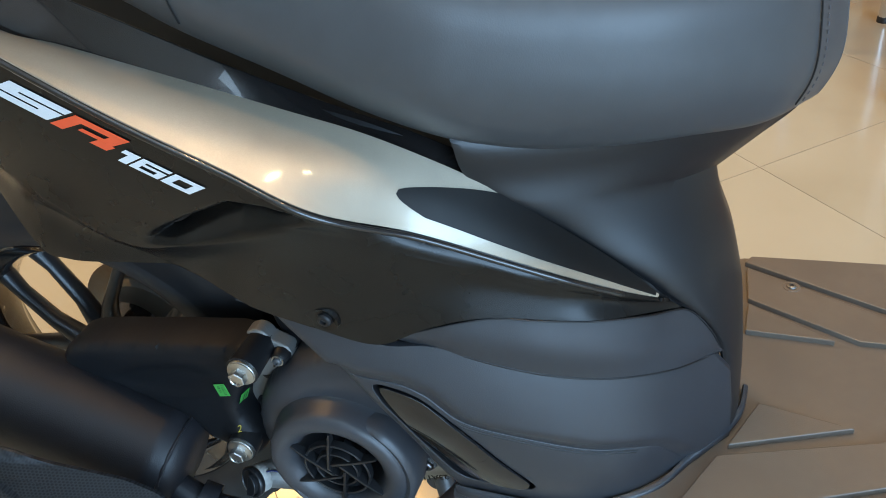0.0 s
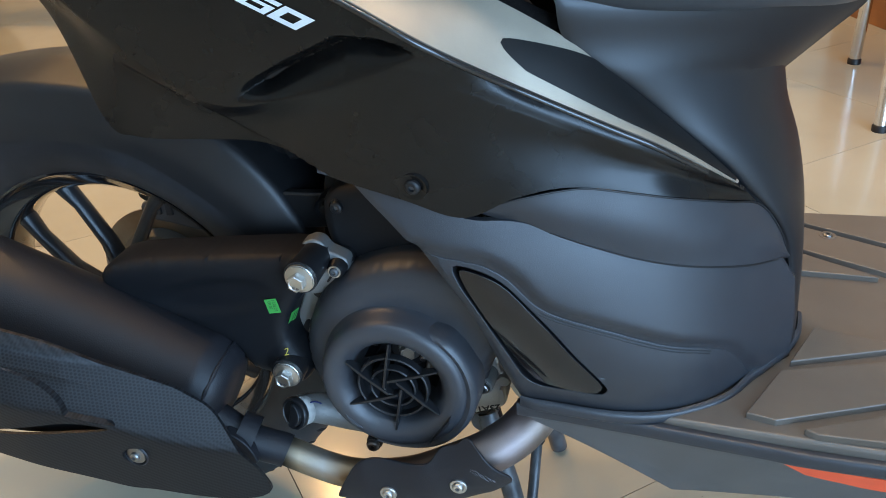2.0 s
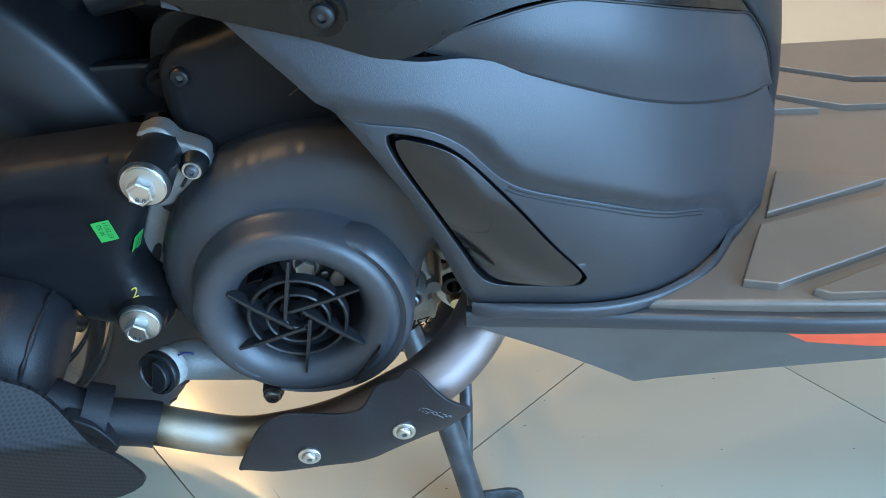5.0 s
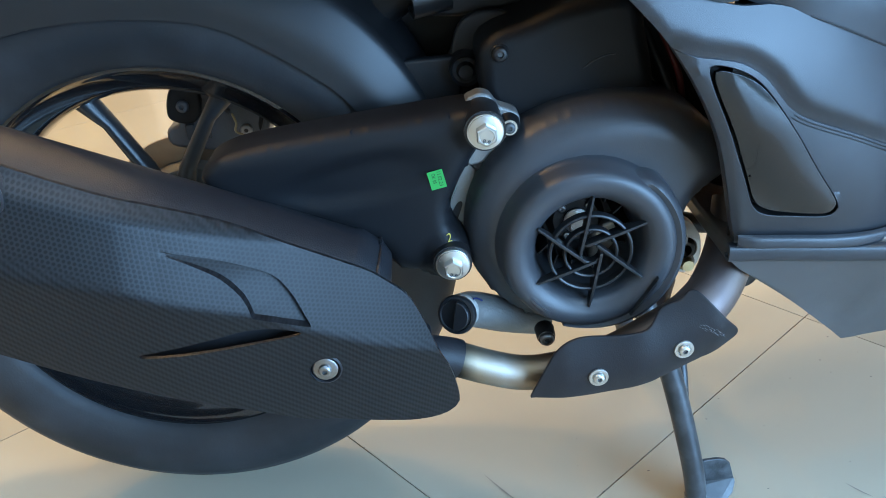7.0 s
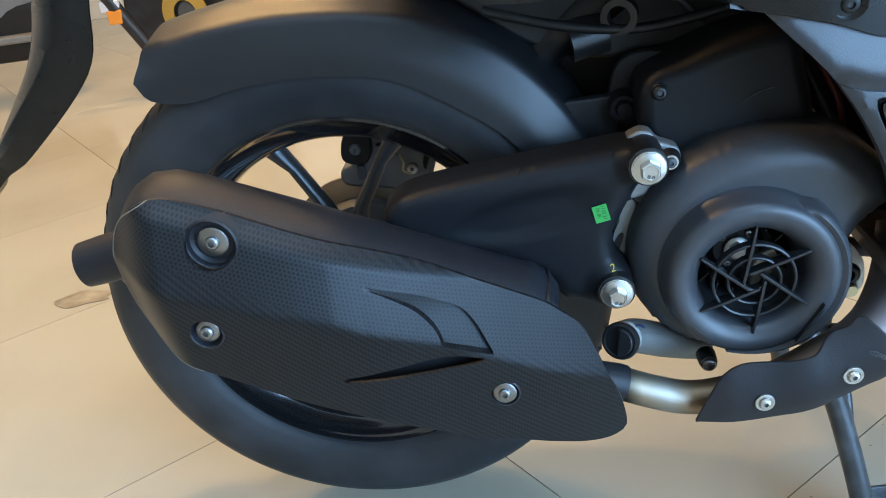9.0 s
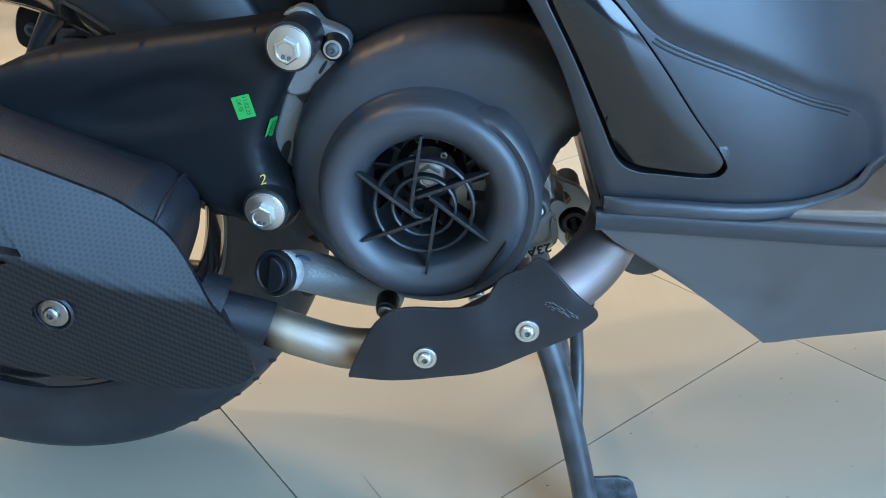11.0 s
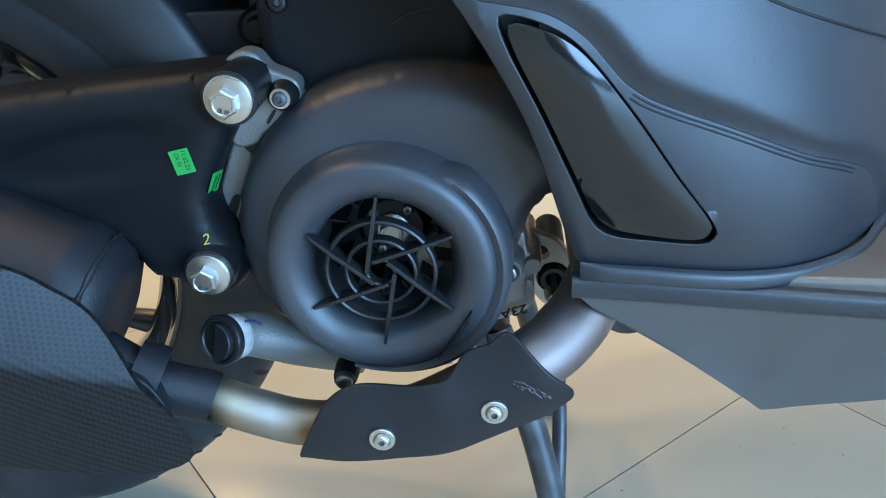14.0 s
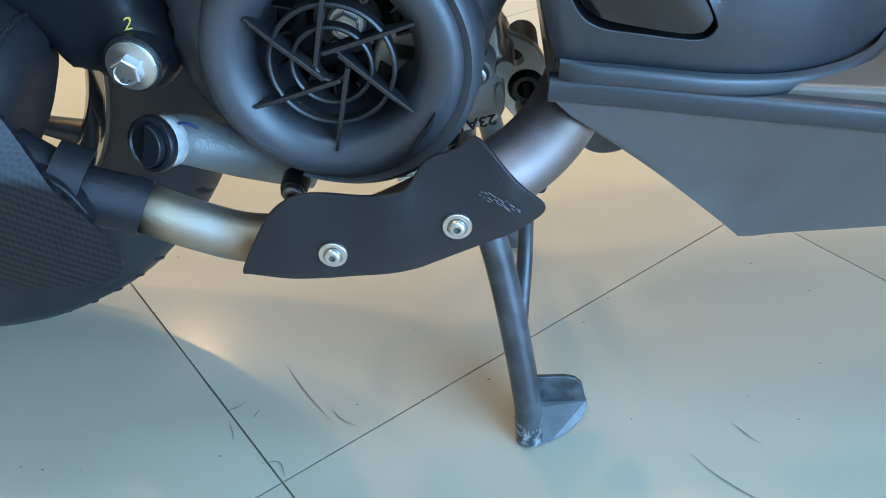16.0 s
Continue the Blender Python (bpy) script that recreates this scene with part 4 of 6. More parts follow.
tube("frame_tube", [(0.535, -0.02, 0.285), (0.545, -0.03, 0.24), (0.565, -0.05, 0.215), (0.60, 0.02, 0.21)], 0.012, DARK, S, n=16)
tube("cable", [(0.545, -0.04, 0.50), (0.565, -0.06, 0.45), (0.575, -0.07, 0.42), (0.60, -0.05, 0.38), (0.66, -0.04, 0.36)], 0.004, DARK, S, n=24, seg=10)
tube("cable", [(0.55, -0.02, 0.52), (0.575, -0.05, 0.46), (0.585, -0.05, 0.42), (0.62, -0.03, 0.37)], 0.003, REDWIRE, S, n=24, seg=10)
plate("under_bracket", [(0.622, 0.268), (0.676, 0.268), (0.668, 0.243), (0.655, 0.235), (0.640, 0.236), (0.626, 0.248)], -0.052, -0.040, STAND, S, bevel=0.004)
plate("inner_guard", [(0.545, 0.52), (0.60, 0.53), (0.66, 0.42), (0.66, 0.35), (0.615, 0.35), (0.60, 0.40), (0.56, 0.45)], -0.020, 0.05, DARK, S, bevel=0.005)
plate("under_tray", [(0.20, 0.62), (0.26, 0.57), (0.32, 0.525), (0.38, 0.505), (0.45, 0.51), (0.56, 0.52), (0.60, 0.60), (0.55, 0.68), (0.40, 0.74), (0.24, 0.77)], 0.0, 0.06, DARK, S, bevel=0.005)
plate("engine_back", [(0.386, 0.385), (0.392, 0.500), (0.450, 0.500), (0.465, 0.400)], -0.022, -0.010, DARK, S, bevel=0.003)
# dark backing plates added to close bright gaps round wheel and engine
plate("wheel_backing", [(0.160, 0.640), (0.250, 0.560), (0.296, 0.490), (0.316, 0.440), (0.336, 0.420), (0.430, 0.420), (0.430, 0.640)], 0.094, 0.099, DARK, S, smooth_outline=False, bevel=0.001)
plate("engine_backing", [(0.235, 0.600), (0.290, 0.520), (0.345, 0.475), (0.374, 0.430), (0.398, 0.390), (0.400, 0.345), (0.540, 0.345), (0.575, 0.400), (0.640, 0.400), (0.640, 0.600)], 0.065, 0.075, DARK, S, smooth_outline=False, bevel=0.002)
shock = tube("shock_absorber", [(0.315, 0.02, 0.505), (0.35, 0.01, 0.53), (0.40, 0.0, 0.565)], 0.018, DARK, S, "black shock absorber", n=10)
lathe("cable_clamp", [(0.014, -0.02), (0.019, -0.02), (0.019, 0.014), (0.014, 0.014)], (0.372, -0.01, 0.530), SATIN, S, axis=(1, 0.2, 0.15), seg=24, closed=True)
lathe("cable_clamp", [(0.010, -0.006), (0.016, -0.006), (0.016, 0.006), (0.010, 0.006)], (0.398, -0.03, 0.548), SATIN, S, axis=(0.3, 1, 0.1), seg=24, closed=True)
tube("cable", [(0.28, -0.02, 0.565), (0.35, -0.03, 0.545), (0.42, -0.03, 0.535), (0.50, -0.03, 0.545)], 0.0045, DARK, S, n=20, seg=10)
tube("cable", [(0.30, -0.01, 0.59), (0.38, -0.02, 0.565), (0.44, -0.03, 0.56), (0.47, -0.02, 0.53)], 0.0035, SATIN, S, n=20, seg=10)

# exhaust pipe
pp = [(0.300, -0.170, 0.300), (0.335, -0.170, 0.275), (0.365, -0.165, 0.262), (0.396, -0.162, 0.247), (0.425, -0.160, 0.237), (0.455, -0.158, 0.236), (0.500, -0.158, 0.246), (0.545, -0.156, 0.266), (0.572, -0.147, 0.275), (0.593, -0.130, 0.282), (0.611, -0.108, 0.294), (0.624, -0.088, 0.314), (0.632, -0.070, 0.342)]
pipe = tube("exhaust_pipe", pp, [0.0148, 0.0148, 0.0148, 0.0148, 0.0150, 0.0158, 0.0175, 0.0195, 0.0215, 0.0220, 0.0220, 0.0220], HEATED, S, "brushed steel exhaust pipe with heat tint", n=80, seg=32)
tube("pipe_sleeve", pp[0:3] + [(0.371, -0.1645, 0.2592)], 0.0168, HEAT, pipe, "black painted pipe sleeve", n=14, seg=28)
lathe("clamp_band", [(0.0205, -0.009), (0.0235, -0.009), (0.0235, 0.009), (0.0205, 0.009)], (0.332, -0.170, 0.278), HEAT, pipe, axis=(0.9, 0.1, -0.45), seg=32, closed=True)
plate("clamp_lug", [(0.322, 0.300), (0.342, 0.290), (0.352, 0.268), (0.340, 0.262), (0.326, 0.280)], -0.192, -0.180, HEAT, pipe, bevel=0.003)


def pipe_shield_depth(x, z):
    mid = np.interp(x, [0.43, 0.48, 0.53, 0.57, 0.60], [0.245, 0.255, 0.268, 0.290, 0.30])
    k = (z - mid) / 0.040
    return -0.1930 + 0.014 * min(1.6, k * k) + 0.004 * ease((0.46 - x) / 0.03) + 0.006 * ease((x - 0.575) / 0.025) - 0.003 * math.exp(-((x - 0.517) / 0.02) ** 2)


ps = panel("pipe_shield", outline([(0.4285, 0.2330), (0.432, 0.2300), (0.452, 0.2290), (0.485, 0.2295), (0.533, 0.2385), (0.574, 0.2560), (0.594, 0.2685), (0.598, 0.2790), (0.588, 0.2920), (0.562, 0.3190), (0.548, 0.3120), (0.534, 0.3060), (0.524, 0.2930), (0.515, 0.2890), (0.497, 0.2860), (0.468, 0.2840), (0.452, 0.2760), (0.441, 0.2600)], 120), pipe_shield_depth, HEAT, S, "matte black pipe heat shield with a scuff", thick=0.003, res=0.004)
for bx, bz in ((0.483, 0.2515), (0.551, 0.2725)):
    socket_screw((bx, -0.1945, bz), 0.0047, ps, washer=1.7)
rub = random.Random(9)
for k in range(30):
    w = rub.random()
    a = 0.5655 + 0.018 * w + rub.gauss(0, 0.0016)
    b = 0.2925 - 0.0130 * w + rub.gauss(0, 0.0018)
    n = 0.0008 + 0.0030 * rub.random() ** 2
    y = pipe_shield_depth(a + n / 2, b - 0.6 * n) - 0.0004
    plate("scuff", [(a, b), (a + n, b - 0.72 * n), (a + n, b - 0.72 * n - 0.00025), (a, b - 0.00025)], y, y + 0.0012, SCUFF, ps, smooth_outline=False, bevel=0)

# centre stand
stand = tube("centre_stand", [(0.552, -0.060, 0.245), (0.566, -0.075, 0.205), (0.580, -0.085, 0.163), (0.594, -0.097, 0.105), (0.605, -0.106, 0.050), (0.610, -0.110, 0.006)], [0.0106, 0.0108, 0.0108, 0.0108, 0.0108, 0.0106], STAND, S, "black tubular centre stand, worn at the foot", n=30, seg=20)
tube("worn_toe", [(0.6078, -0.1078, 0.026), (0.6090, -0.1090, 0.014), (0.6100, -0.1100, 0.004)], 0.0111, CHIPPED, stand, "toe with chipped paint", n=8)
tube("stand_strut", [(0.600, -0.010, 0.195), (0.600, -0.055, 0.150), (0.598, -0.088, 0.085), (0.602, -0.100, 0.050)], 0.006, STAND, stand, n=16, seg=12)
tube("far_leg", [(0.545, 0.10, 0.245), (0.575, 0.13, 0.160), (0.606, 0.155, 0.006)], 0.0115, STAND, stand, n=16)
tube("cross_tube", [(0.548, -0.065, 0.235), (0.548, 0.02, 0.235), (0.548, 0.105, 0.235)], 0.013, STAND, stand, n=8)
def bent_plate(name, front, mat, thick=0.004):
    """A flat piece of sheet steel with its thickness behind it."""
    n = len(front)
    f = [Vector(p) for p in front]
    d = (f[1] - f[0]).cross(f[2] - f[0]).normalized() * thick
    d = d if d.y > 0 else -d
    return shape(name, f + [p + d for p in f], [tuple(range(n)), tuple(range(n, 2 * n))] + [(i, (i + 1) % n, n + (i + 1) % n, n + i) for i in range(n)], mat, stand, smooth=False, bevel=0.001)


bent_plate("foot_plate", [(0.606, -0.090, 0.024), (0.657, -0.084, 0.020), (0.6515, -0.083, 0.040), (0.646, -0.083, 0.0455), (0.637, -0.084, 0.0485), (0.606, -0.088, 0.0500)], FOOTWORN)
sole = [(0.603, -0.112, 0.010), (0.608, -0.119, 0.002), (0.616, -0.1165, 0.0005), (0.628, -0.111, 0.0005), (0.642, -0.103, 0.003), (0.653, -0.0945, 0.009), (0.658, -0.0865, 0.016), (0.657, -0.084, 0.0205), (0.620, -0.089, 0.0235), (0.604, -0.096, 0.022)]
shape("foot_sole", sole + [(x, y + 0.005, z + 0.001) for x, y, z in sole], [tuple(range(10)), tuple(range(10, 20))] + [(i, (i + 1) % 10, 10 + (i + 1) % 10, 10 + i) for i in range(10)], STAND, stand, smooth=False, bevel=0.0008)
box("stopper", (0.585, -0.06, 0.205), (0.612, -0.035, 0.222), DARK, stand, bevel=0.004)

# ---- body panels ----
CREST = [(0.24, -0.195, 0.842), (0.30, -0.206, 0.815), (0.361, -0.213, 0.784), (0.431, -0.217, 0.747), (0.502, -0.219, 0.713), (0.556, -0.214, 0.681), (0.606, -0.172, 0.641), (0.665, -0.149, 0.607), (0.704, -0.136, 0.586), (0.742, -0.110, 0.557), (0.769, -0.085, 0.533)]
CREASE = [(0.205, -0.185, 0.770), (0.282, -0.195, 0.706), (0.342, -0.198, 0.658), (0.392, -0.199, 0.632), (0.440, -0.202, 0.637), (0.490, -0.207, 0.649), (0.535, -0.211, 0.665), (0.585, -0.188, 0.637), (0.640, -0.162, 0.606), (0.690, -0.142, 0.579), (0.740, -0.110, 0.549), (0.774, -0.080, 0.526)]
SIDE_LOW = [(0.195, -0.172, 0.755), (0.254, -0.178, 0.697), (0.279, -0.178, 0.610), (0.304, -0.178, 0.596), (0.360, -0.178, 0.593), (0.412, -0.179, 0.590), (0.466, -0.186, 0.572), (0.522, -0.187, 0.556), (0.566, -0.180, 0.540), (0.606, -0.174, 0.556), (0.650, -0.160, 0.560), (0.723, -0.128, 0.540), (0.788, -0.064, 0.509)]


def scoop(p):
    """Sinks the air scoop under the number into the side cover."""
    x, y, z = p
    fold = np.interp(x, [0.30, 0.327, 0.381, 0.405, 0.466, 0.50], [0.669, 0.654, 0.6245, 0.6060, 0.5710, 0.556])
    if x < 0.470 and z < fold + 0.001:
        return (x, y + (0.010 * ease((x - 0.300) / 0.10)) * ease((fold + 0.001 - z) / 0.003), z)
    if not 0.405 < x < 0.552:
        return p
    slit = np.interp(x, [0.405, 0.421, 0.456, 0.496, 0.524, 0.552], [0.636, 0.645, 0.663, 0.681, 0.680, 0.672])
    foot = np.interp(x, [0.392, 0.44, 0.49, 0.535, 0.552], [0.632, 0.637, 0.649, 0.665, 0.672])
    if foot < z < slit + 0.007:
        k = (z - foot) / (slit - foot) if z < slit else max(0.0, 1 - (z - slit) / 0.007)
        return (x, y + 0.020 * k ** 1.4 * ease((x - 0.405) / 0.03) * ease((0.552 - x) / 0.03), z)
    return p


up = surface([CREST, [tuple((np.array(a) + np.array(b)) / 2 + (0, -0.002, 0)) for a, b in zip(spline(CREST, 12), spline(CREASE, 12))], CREASE], 260, 76)
dn = surface([CREASE, [tuple((np.array(a) * 0.6 + np.array(b) * 0.4) + (0, 0.003, 0)) for a, b in zip(spline(CREASE, 14), spline(SIDE_LOW, 14))], SIDE_LOW], 260, 44)
side_pts = np.vstack([up, dn[1:]])
side_pts = np.array([[scoop(p) for p in row] for row in side_pts])
side = skin("side_cover", side_pts, 0.003, PANELBLACK, S, "satin black side cover with an air scoop", bevel=0.0012)
plate("scoop_back", [(0.40, 0.63), (0.55, 0.66), (0.55, 0.69), (0.48, 0.69)], -0.188, -0.184, DARK, S, smooth_outline=False, bevel=0)

upper = up.reshape(-1, 3)


def side_depth(x, z):
    d = np.hypot(upper[:, 0] - x, upper[:, 2] - z)
    i = np.argsort(d)[:6]
    w = 1 / (d[i] + 1e-5)
    return float((upper[i, 1] * w).sum() / w.sum())


ALONG = (0.902, -0.432)
# block letters made of bars, each bar (x0, z0, x1, z1) in a box one wide and one high
BARS = {"S": [(0, 0.70, 1, 1), (0, 0.38, 0.28, 0.70), (0.28, 0.38, 1, 0.62), (0.72, 0.30, 1, 0.38), (0, 0, 1, 0.30)],
        "R": [(0, 0.72, 1, 1), (0, 0.0, 0.24, 0.72), (0.76, 0.52, 1.0, 0.72), (0.36, 0.34, 1.0, 0.52), (0.74, 0.0, 1.06, 0.34)],
        "1": [(0.0, 0.68, 1, 1), (0.45, 0.0, 1, 0.68)],
        "6": [(0, 0.76, 1, 1), (0, 0.0, 0.24, 0.76), (0.24, 0.44, 1, 0.62), (0.76, 0.20, 1, 0.44), (0.24, 0.0, 1, 0.20)],
        "0": [(0, 0.74, 1, 1), (0, 0.26, 0.26, 0.74), (0.74, 0.26, 1, 0.74), (0, 0, 1, 0.26)]}


def block_letter(name, glyph, start, along, width, height, lean, mat, proud=0.0009):
    d = Vector(along).normalized()
    u = Vector((-d.y, d.x))
    verts, faces = [], []
    for x0, z0, x1, z1 in BARS[glyph]:
        base = len(verts)
        for k in range(5):
            for z in (z0, z1):
                s = Vector(start) + d * ((x0 + (x1 - x0) * k / 4) * width + lean * z * height) + u * z * height
                verts.append((s.x, side_depth(s.x, s.y) - proud, s.y))
        faces += [(base + 2 * k, base + 2 * k + 2, base + 2 * k + 3, base + 2 * k + 1) for k in range(4)]
    return shape(name, verts, faces, mat, side, smooth=False)


block_letter("letter", "S", (0.3335, 0.7610), ALONG, 0.0470, 0.0180, 1.10, WHITE)
block_letter("letter", "R", (0.3772, 0.7388), ALONG, 0.0400, 0.0180, 1.10, RED)
for k, (digit, w) in enumerate((("1", 0.0115), ("6", 0.0215), ("0", 0.0215))):
    g = (0.0, 0.0132, 0.0366)[k]
    block_letter("digit", digit, (0.4168 + g * 0.902, 0.7158 - g * 0.432), ALONG, w, 0.0128, 0.85, WHITE)
whole = side_pts.reshape(-1, 3)
near = whole[np.hypot(whole[:, 0] - 0.531, whole[:, 2] - 0.568).argmin()]
lathe("recess", [(0.0, 0.0010), (0.0070, 0.0006), (0.0098, -0.0010), (0.0112, -0.0012), (0.0120, 0.002)], (0.531, near[1], 0.568), PANELBLACK, side, seg=36, axis=(0.1, 1, 0.12), caps=False)
socket_screw((0.531, near[1] + 0.001, 0.568), 0.0060, side, axis=(-0.1, -1, -0.12), mat=DARK)

# pewter panel along the top, and its black graphic
INNER = [(0.235, -0.135, 0.800), (0.301, -0.143, 0.774), (0.347, -0.145, 0.765), (0.432, -0.146, 0.742), (0.510, -0.145, 0.719), (0.572, -0.142, 0.699), (0.633, -0.126, 0.662), (0.661, -0.116, 0.638), (0.698, -0.100, 0.603), (0.740, -0.086, 0.563), (0.770, -0.082, 0.534)]
crown = [tuple((np.array(a) * 0.55 + np.array(b) * 0.45) + (0, -0.001, 0.006 * math.sin(math.pi * min(1, i / 18)))) for i, (a, b) in enumerate(zip(spline(CREST, 20), spline(INNER, 20)))]
top_pts = surface([CREST, crown, INNER], 90, 24)
pewter = skin("top_panel", top_pts + np.array([0, -0.0006, 0.0012]), 0.003, SILVER, S, "pewter metallic painted side panel", away=(0, 0.4, -1), bevel=0.0015)
v = []
nu = 60
starts = np.linspace(0.0, 1.0, nu)
for s in starts:
    f = np.interp(s, [0, 1], [56, 88.6])
    i0 = int(f)
    col = top_pts[:, i0] * (1 - (f - i0)) + top_pts[:, min(89, i0 + 1)] * (f - i0)
    lo, hi = np.interp(s, [0.0, 0.02, 0.06, 0.12, 0.5, 1.0], [0.40, 0.34, 0.28, 0.21, 0.16, 0.20]), np.interp(s, [0.0, 0.02, 0.05, 0.30, 1.0], [0.46, 0.51, 0.56, 0.985, 0.985])
    for w in np.linspace(lo, hi, 10):
        j = w * 23
        j0 = min(22, int(j))
        v.append(col[j0] * (1 - (j - j0)) + col[j0 + 1] * (j - j0) + np.array([0, -0.0010, 0.0022]))
skin("graphic", np.array(v).reshape(nu, 10, 3).transpose(1, 0, 2), 0.0006, DECAL, pewter, "matt black graphic", away=(0, 0.4, -1), bevel=0)

tube("edge_bead", [(x, y - 0.0016, z - 0.0022) for x, y, z in CREST[:-1]], 0.0024, GLOSS, S, "gloss black edge bead", n=90, seg=10)

# dark gap and inner trim between panel and seat
skin("seat_base", surface([[(x, y + 0.004, z - 0.004) for x, y, z in INNER[:7]], [(0.26, -0.118, 0.825), (0.33, -0.125, 0.800), (0.40, -0.127, 0.772), (0.47, -0.126, 0.742), (0.54, -0.120, 0.712), (0.59, -0.115, 0.692), (0.632, -0.112, 0.672)]], 40, 6), 0.003, GLOSS, S, "gloss black trim under the seat", away=(0, 1, -0.3))


def wrap(edge, nose, n=14, m=24, powers=(1.75, 1.45, 1.15, 1.0), fold=3):
    """Rows that run from a side edge round to the nose line and on past the middle."""
    # the flare under the seat meets the upright part in a fold
    up_rows = n // 3
    e, q = (np.vstack([spline(line[:fold + 1], up_rows)[:-1], spline(line[fold:], n - up_rows + 1)]) for line in (edge, nose))
    rows = []
    for k, (a, b) in enumerate(zip(e, q)):
        row = []
        power = float(np.interp(k / (n - 1), [0, 0.35, 0.6, 1], powers))
        for w in np.linspace(0, 1, m):
            g = w * math.pi / 2
            row.append((a[0] + (b[0] - a[0]) * math.sin(g) ** power, a[1] + (b[1] - a[1]) * (1 - math.cos(g) ** power), a[2] + (b[2] - a[2]) * w))
        for w in (0.12, 0.3, 0.55):
            g = w * math.pi / 2
            row.append((b[0] - (b[0] - a[0]) * (1 - math.cos(g)), b[1] + (b[1] - a[1]) * math.sin(g), b[2]))
        rows.append(row)
    return np.array(rows)


NOSE = [(0.872, CY, 0.668), (0.862, CY, 0.650), (0.838, CY, 0.626), (0.808, CY, 0.596), (0.814, CY, 0.570), (0.827, CY, 0.535), (0.838, CY, 0.488), (0.844, CY, 0.440), (0.848, CY, 0.390), (0.850, CY, 0.336)]
COWL_EDGE = [(0.622, -0.128, 0.704), (0.628, -0.134, 0.690), (0.634, -0.127, 0.661), (0.661, -0.117, 0.638), (0.698, -0.098, 0.602), (0.740, -0.083, 0.562), (0.776, -0.066, 0.522), (0.797, -0.056, 0.500), (0.815, -0.045, 0.472), (0.826, -0.036, 0.442), (0.832, -0.033, 0.405), (0.836, -0.034, 0.365), (0.838, -0.034, 0.336)]
skin("front_cowl", wrap(COWL_EDGE, NOSE, 40, 26), 0.003, MATTE, S, "smooth matte black cowl under the seat", bevel=0.0015)

# upper, middle and lower cover bands
SEAM_A = [(0.574, -0.176, 0.545), (0.607, -0.172, 0.554), (0.650, -0.158, 0.558), (0.686, -0.147, 0.551), (0.724, -0.126, 0.538), (0.764, -0.093, 0.521), (0.792, -0.060, 0.504), (0.812, -0.048, 0.476), (0.8235, -0.038, 0.446)]
SEAM_B = [(0.580, -0.171, 0.539), (0.601, -0.167, 0.531), (0.629, -0.165, 0.522), (0.662, -0.158, 0.508), (0.703, -0.142, 0.489), (0.745, -0.119, 0.473), (0.788, -0.084, 0.457), (0.8225, -0.040, 0.443)]
midA = [tuple((np.array(a) + np.array(b)) / 2 + (0.003 * k / 12, -0.004 * math.sin(math.pi * k / 12), 0)) for k, (a, b) in enumerate(zip(spline(SEAM_A, 13), spline(SEAM_B, 13)))]
skin("upper_cover", surface([SEAM_A, midA, SEAM_B], 60, 14), 0.003, GRAINED, S, "grained black body cover", bevel=0.0015)
M_TOP = [(0.455, -0.182, 0.574), (0.515, -0.184, 0.557), (0.568, -0.177, 0.538), (0.601, -0.167, 0.534), (0.629, -0.164, 0.525), (0.662, -0.157, 0.511), (0.703, -0.141, 0.492), (0.745, -0.118, 0.476), (0.788, -0.083, 0.460), (0.8235, -0.040, 0.445)]
M_LOW = [(0.468, -0.180, 0.560), (0.504, -0.185, 0.528), (0.546, -0.186, 0.502), (0.580, -0.188, 0.4875), (0.612, -0.183, 0.4625), (0.637, -0.176, 0.4475), (0.681, -0.165, 0.4295), (0.725, -0.148, 0.4085), (0.771, -0.121, 0.3885), (0.798, -0.090, 0.362), (0.818, -0.060, 0.336), (0.836, -0.037, 0.334)]
LOW_EDGE = [(0.602, -0.146, 0.338), (0.645, -0.148, 0.335), (0.690, -0.146, 0.330), (0.736, -0.131, 0.326), (0.776, -0.106, 0.326), (0.800, -0.075, 0.330), (0.825, -0.03, 0.334)]
# lower band with the framed inset
LOWER = [(0.526, -0.190, 0.510), (0.556, -0.182, 0.460), (0.581, -0.171, 0.416), (0.601, -0.146, 0.343), (0.575, -0.188, 0.490), (0.611, -0.181, 0.460), (0.637, -0.174, 0.446), (0.681, -0.163, 0.428), (0.725, -0.146, 0.407), (0.771, -0.120, 0.387), (0.799, -0.082, 0.345),
         (0.776, -0.106, 0.326), (0.736, -0.131, 0.325), (0.690, -0.146, 0.330), (0.645, -0.148, 0.337), (0.676, -0.162, 0.372), (0.620, -0.166, 0.374)]
# the smooth face that middle and lower covers share, through the known points of both
A = np.array(LOWER + M_TOP + M_LOW[3:] + SEAM_B[3:])
A[:len(LOWER), 1] -= 0.003


def bend(d):
    return np.where(d > 1e-9, d * d * np.log(np.maximum(d, 1e-9)), 0.0)


far = np.hypot(A[:, None, 0] - A[None, :, 0], A[:, None, 2] - A[None, :, 2]) * 10
lead = np.column_stack([np.ones(len(A)), A[:, 0] - 0.65, A[:, 2] - 0.41])
block = np.block([[bend(far) + 0.35 * np.eye(len(A)), lead], [lead.T, np.zeros((3, 3))]])
coef = np.linalg.solve(block, np.r_[A[:, 1], 0, 0, 0])


def face_depth(x, z):
    return float(bend(np.hypot(A[:, 0] - x, A[:, 2] - z) * 10) @ coef[:-3] + coef[-3] + coef[-2] * (x - 0.65) + coef[-1] * (z - 0.41))


